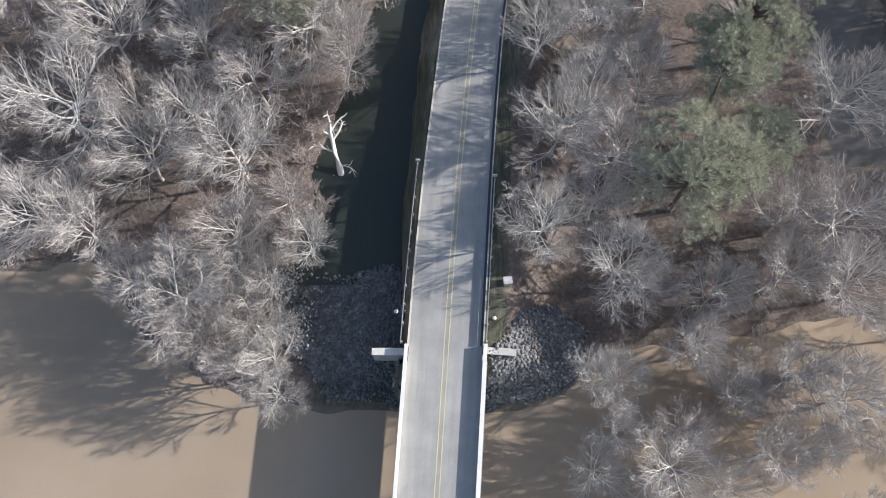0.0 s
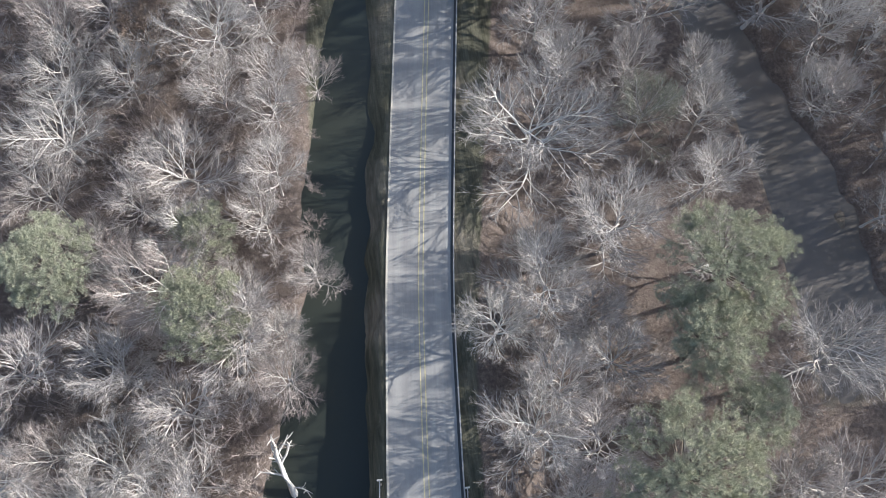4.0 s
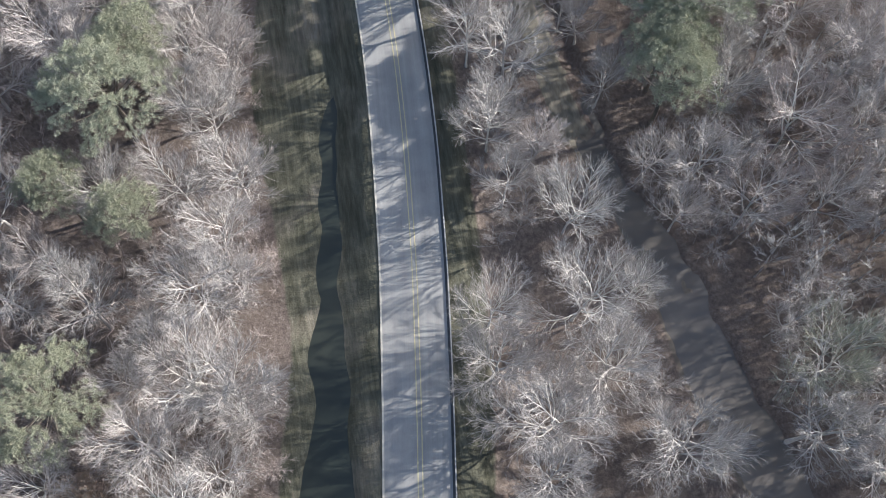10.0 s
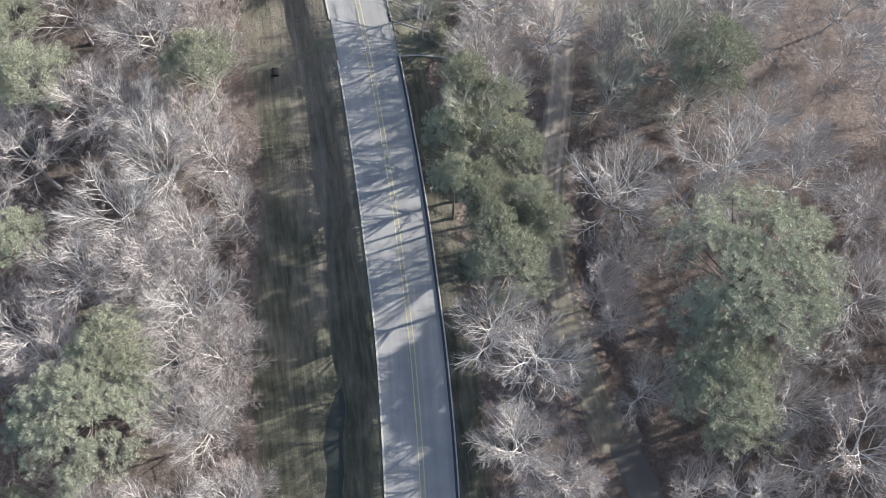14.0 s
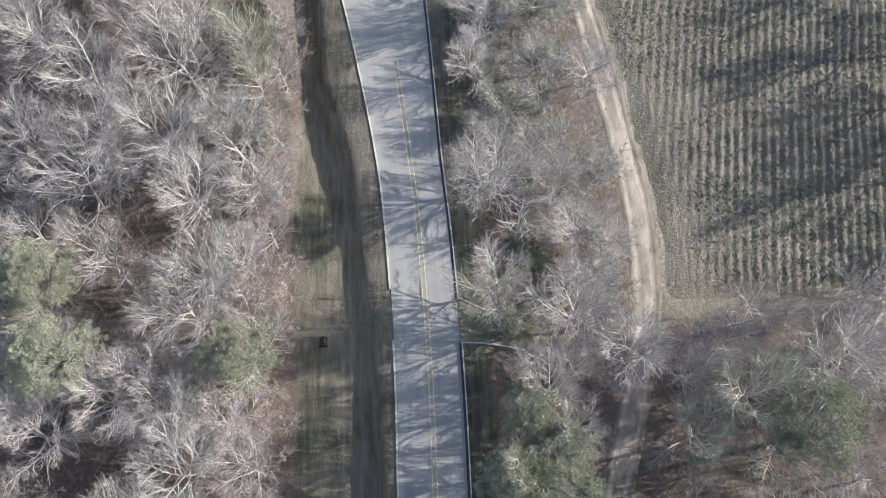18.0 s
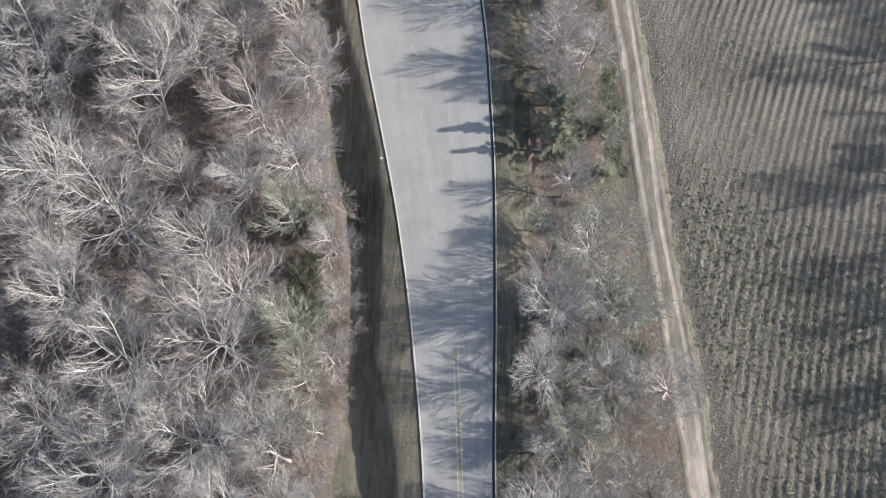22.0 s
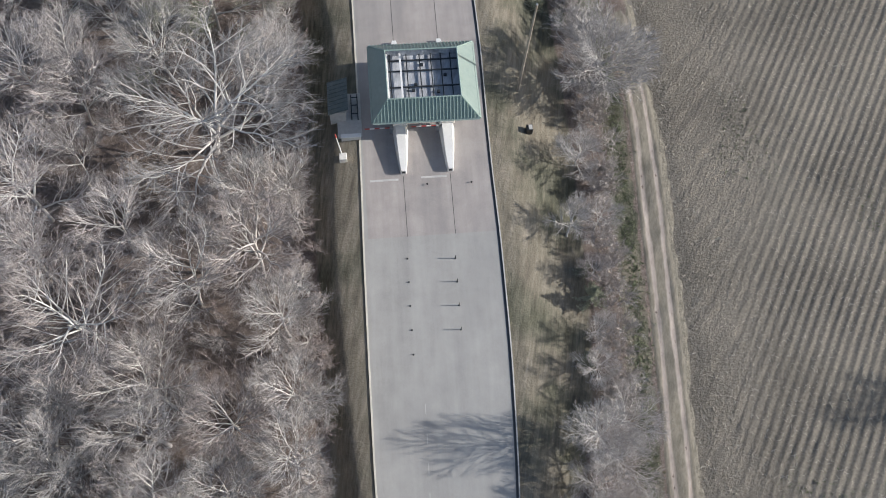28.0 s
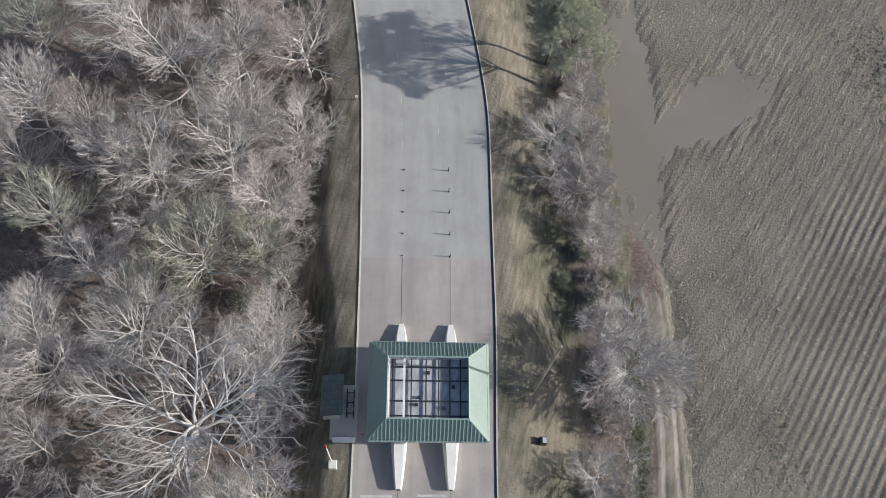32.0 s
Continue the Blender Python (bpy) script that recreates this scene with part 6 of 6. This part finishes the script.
def island(u0):
    """A raised lane island with a long tapered nose towards the traffic and a short one behind."""
    root = tagged(new("lane_island"), "white concrete lane island with tapered crash noses", "island", "toll lane islands")
    part("kerb", tbox(u0, -0.2, TZ - 0.2, 1.6, 9.4, 0.38, 0.05), M_KERB, root)
    for name, v_back, v_tip, high in (("long_nose", -3.6, -9.0, 1.35), ("short_nose", 5.0, 8.2, 1.1)):
        rows = []
        for q in np.linspace(0, 1, 7):
            v = v_back + (v_tip - v_back) * q
            wide = 0.92 * (1 - q) ** 0.85 + 0.32 * q
            top = wide * (0.62 + 0.1 * q)
            h = high * (1 - 0.5 * q)
            rows.append([at(u0 + o, v, TZ + z) for o, z in ((-wide, -0.15), (-top, h), (top, h), (wide, -0.15))])
        bm = bmesh.new()
        vv = [[bm.verts.new(p) for p in row] for row in rows]
        for a, b in zip(vv, vv[1:]):
            for k in range(3):
                bm.faces.new((a[k], a[k + 1], b[k + 1], b[k]))
        bm.faces.new(vv[0])
        bm.faces.new(vv[-1][::-1])
        bmesh.ops.recalc_face_normals(bm, faces=bm.faces)
        part(name, bm, M_WHITE, root, "white painted concrete nose")
    part("tip_plate", tbox(u0, -9.06, TZ + 0.25, 0.34, 0.06, 0.3), M_BLACK, root, "dark plate on the nose")
    part("booth_end", tbox(u0, -3.3, TZ + 1.2, 1.7, 0.7, 0.55, 0.06), M_KERB, root)
    return root


for u in (-2.8, 2.45):
    island(u)
    gate = tagged(new("barrier_gate"), "closed red and white barrier arm at the toll island", "barrier", "toll barrier arms")
    part("post", tbox(u - 1.05, -3.7, TZ + 0.1, 0.35, 0.4, 1.05, 0.03), M_STEEL, gate)
    for k in range(5):
        part("arm", tbox(u - 1.5 - 0.56 * k, -3.7, TZ + 0.98, 0.56, 0.1, 0.12), M_RED if k % 2 == 0 else M_WHITE, gate)

raised = tagged(new("barrier_gate"), "raised pale barrier arm on a concrete block", "barrier")
part("block", boxed(-13.1, 272.5, float(terrain(-13.1, 272.5)) - 0.1, 0.85, 0.85, 0.9, 14, 0.05), M_KERB, raised)
part("arm", rod(bmesh.new(), (-13.15, 272.6, 4.0), (-13.95, 273.6, 6.5), 0.07, 0.05), M_WHITE, raised)
part("arm_tip", rod(bmesh.new(), (-13.95, 273.6, 6.5), (-14.05, 273.75, 6.95), 0.09, 0.07), M_RED, raised)

# canopy
canopy = tagged(new("toll_canopy"), "green ribbed metal hip canopy round a stained flat roof", "canopy")
E0, E1, TOP_Z, EAVE_Z = (-5.84, 5.84, -4.9, 4.9), (-4.1, 3.85, -3.2, 2.95), 10.5, 8.6
outer = [at(E0[0], E0[2], EAVE_Z), at(E0[1], E0[2], EAVE_Z), at(E0[1], E0[3], EAVE_Z), at(E0[0], E0[3], EAVE_Z)]
inner = [at(E1[0], E1[2], TOP_Z), at(E1[1], E1[2], TOP_Z), at(E1[1], E1[3], TOP_Z), at(E1[0], E1[3], TOP_Z)]
down = Vector((0, 0, -0.08))
for k in range(4):
    a, b, c, d = outer[k], outer[(k + 1) % 4], inner[(k + 1) % 4], inner[k]
    top = [a, b, c, d]
    me = mesh_of("roof_panel", [tuple(p) for p in top] + [tuple(p + down) for p in top],
                 [(0, 1, 2, 3), (7, 6, 5, 4), (0, 4, 5, 1), (1, 5, 6, 2), (2, 6, 7, 3), (3, 7, 4, 0)], M_GREEN)
    panel = part("roof_panel", me, M_GREEN, canopy, "green ribbed metal roof slope")
    normal = (b - a).cross(d - a).normalized()
    along = (b - a).normalized()
    n = 31 if k in (0, 2) else 0
    lenw = (b - a).length
    h0, h1 = (d - a).dot(along), (c - a).dot(along)
    up = ((d - a) - along * h0)
    for i in range(n):
        s = (i + 0.5) / n * lenw
        f0 = 1.0 if h0 <= s <= h1 else (s / h0 if s < h0 else (lenw - s) / (lenw - h1))
        if f0 < 0.06:
            continue
        p0, p1 = a + along * s, a + along * s + up * f0 * 0.995
        w, h = along * 0.05, normal * 0.16
        q = [p0 - w, p0 + w, p1 + w, p1 - w]
        me = mesh_of("rib", [tuple(x - normal * 0.01) for x in q] + [tuple(x + h) for x in q], [(4, 5, 6, 7), (0, 1, 5, 4), (1, 2, 6, 5), (2, 3, 7, 6), (3, 0, 4, 7)], M_SEAM)
        part("rib", me, M_SEAM, panel)
    part("hip_cap", rod(bmesh.new(), outer[k], inner[k], 0.1, sides=6), M_SEAM, canopy)
    part("ridge_cap", rod(bmesh.new(), inner[k], inner[(k + 1) % 4], 0.09, sides=6), M_SEAM, canopy)
    p, q = outer[k], outer[(k + 1) % 4]
    part("fascia", rod(bmesh.new(), p + Vector((0, 0, -0.16)), q + Vector((0, 0, -0.16)), 0.2, sides=4), M_GREEN, canopy)
    m0, m1 = inner[k], inner[(k + 1) % 4]
    off = Vector((0, 0, -1.25))
    part("parapet_back", mesh_of("parapet_back", [tuple(m0), tuple(m1), tuple(m1 + off), tuple(m0 + off)], [(0, 1, 2, 3)], M_MEMBRANE), M_MEMBRANE, canopy)
DECK_Z = TOP_Z - 1.2
cu, cv = (E1[0] + E1[1]) / 2, (E1[2] + E1[3]) / 2
part("flat_roof", tbox(cu, cv, DECK_Z - 0.15, E1[1] - E1[0] + 0.3, E1[3] - E1[2] + 0.3, 0.15), M_MEMBRANE, canopy, "stained pale roof membrane")
for v in (-1.3, 0.75, 2.1, -2.75):
    part("beam", tbox(cu, v, DECK_Z + 0.3, E1[1] - E1[0], 0.13, 0.14), M_BEAM, canopy, "dark steel beam")
for u in (-3.6, -1.75, -0.3, 0.95, 2.05, 3.1):
    part("beam", tbox(u, cv, DECK_Z + 0.16, 0.12, E1[3] - E1[2], 0.13), M_BEAM, canopy, "dark steel beam")
for u, w in ((-3.92, 0.16), (-2.45, 0.2)):
    part("duct", tbox(u, cv, DECK_Z + 0.45, w, E1[3] - E1[2] - 0.1, 0.16), M_WHITE, canopy, "white painted duct")
for u, v in ((-0.9, -0.9), (-1.2, -1.6), (1.5, -1.9), (-0.1, 1.6), (2.4, 0.2)):
    part("roof_vent", tbox(u, v, DECK_Z, 0.34, 0.3, 0.3, 0.03), M_BEAM, canopy)
for u in (-2.8, 2.45):
    for v in (-3.3, 0.0, 3.4):
        part("column", tbox(u, v, TZ + 0.1, 0.4, 0.4, EAVE_Z - TZ + 0.5, 0.02), M_CONCRETE, canopy)

# plastic posts in the road before and behind the station
for row, x, y, dx, dy, high in (("post", 1.1, 262.9, 0.6, -2.57, 0.85), ("stub", -4.0, 262.0, 0.6, -2.57, 0.16), ("post", -7.0, 297.4, -0.66, 2.57, 0.85), ("stub", -12.1, 296.2, -0.62, 2.57, 0.16)):
    for k in range(5 if high < 0.5 else 4 if y < 280 else 5):
        px, py = x + dx * k, y + dy * k
        pz = float(RZ(py))
        post = tagged(new("lane_post" if high > 0.5 else "post_base"), "thin black plastic lane post on the road" if high > 0.5 else "round black base of a missing lane post", "post", "posts along the toll lanes")
        part("base", rod(bmesh.new(), (px, py, pz - 0.01), (px, py, pz + 0.05), 0.09, sides=12), M_BLACK, post)
        part("stem", rod(bmesh.new(), (px, py, pz + 0.05), (px, py, pz + high), 0.048, sides=8), M_BLACK, post)

for px, py in ((-3.3, 270.9), (1.5, 272.0)):
    post = tagged(new("post_base"), "round black base of a missing lane post", "post", "posts along the toll lanes")
    part("base", rod(bmesh.new(), (px, py, TZ - 0.01), (px, py, TZ + 0.05), 0.11, sides=12), M_BLACK, post)

# hut and paved corner beside the station
pad = tagged(new("pavement"), "pale concrete apron beside the toll station", "pavement", kind="structure")
part("slab", tbox(-8.5, -1.2, TZ - 1.6, 2.75, 5.6, 1.66, 0.02), M_CONCRETE, pad)
hut = tagged(new("hut"), "small hut with a green metal roof under bare trees", "hut")
part("wall", tbox(-9.75, 0.0, TZ - 1.5, 1.75, 3.8, 3.3), M_CONCRETE, hut)
ps = [at(-8.5, -2.1, TZ + 2.85), at(-8.5, 2.1, TZ + 2.85), at(-10.8, 2.1, TZ + 1.8), at(-10.8, -2.1, TZ + 1.8)]
me = mesh_of("roof", [tuple(p) for p in ps] + [tuple(p + down) for p in ps], [(0, 1, 2, 3), (7, 6, 5, 4), (0, 4, 5, 1), (1, 5, 6, 2), (2, 6, 7, 3), (3, 7, 4, 0)], M_SHED)
slope = part("roof", me, M_SHED, hut, "dull dark green ribbed metal lean-to roof")
for k in range(9):
    v = -2.0 + 0.5 * k
    part("rib", rod(bmesh.new(), at(-8.5, v, TZ + 2.88), at(-10.8, v, TZ + 1.83), 0.035, sides=4), M_SHED, slope)
part("front_wall", tbox(-8.78, 0.0, TZ + 1.96, 0.12, 3.8, 0.66), M_CONCRETE, hut)
for k, v in enumerate((-1.5, -0.4, 0.6)):
    rack = tagged(new("bike_rack"), "dark steel rack on the concrete apron", "rack", "racks by the hut")
    for o in (-0.35, 0.35):
        part("hoop", tbox(-7.85 + o, v, TZ + 0.06, 0.1, 0.75, 0.8), M_BEAM, rack)
    part("bar", tbox(-7.85, v, TZ + 0.8, 0.8, 0.08, 0.08), M_BEAM, rack)
wallb = tagged(new("low_wall"), "low pale concrete wall at the apron's edge", "wall")
part("body", tbox(-8.4, -4.15, TZ - 1.2, 2.2, 0.4, 1.7, 0.04), M_KERB, wallb)
part("coping", tbox(-8.4, -4.15, TZ + 0.505, 2.3, 0.5, 0.08, 0.02), M_WHITE, wallb)
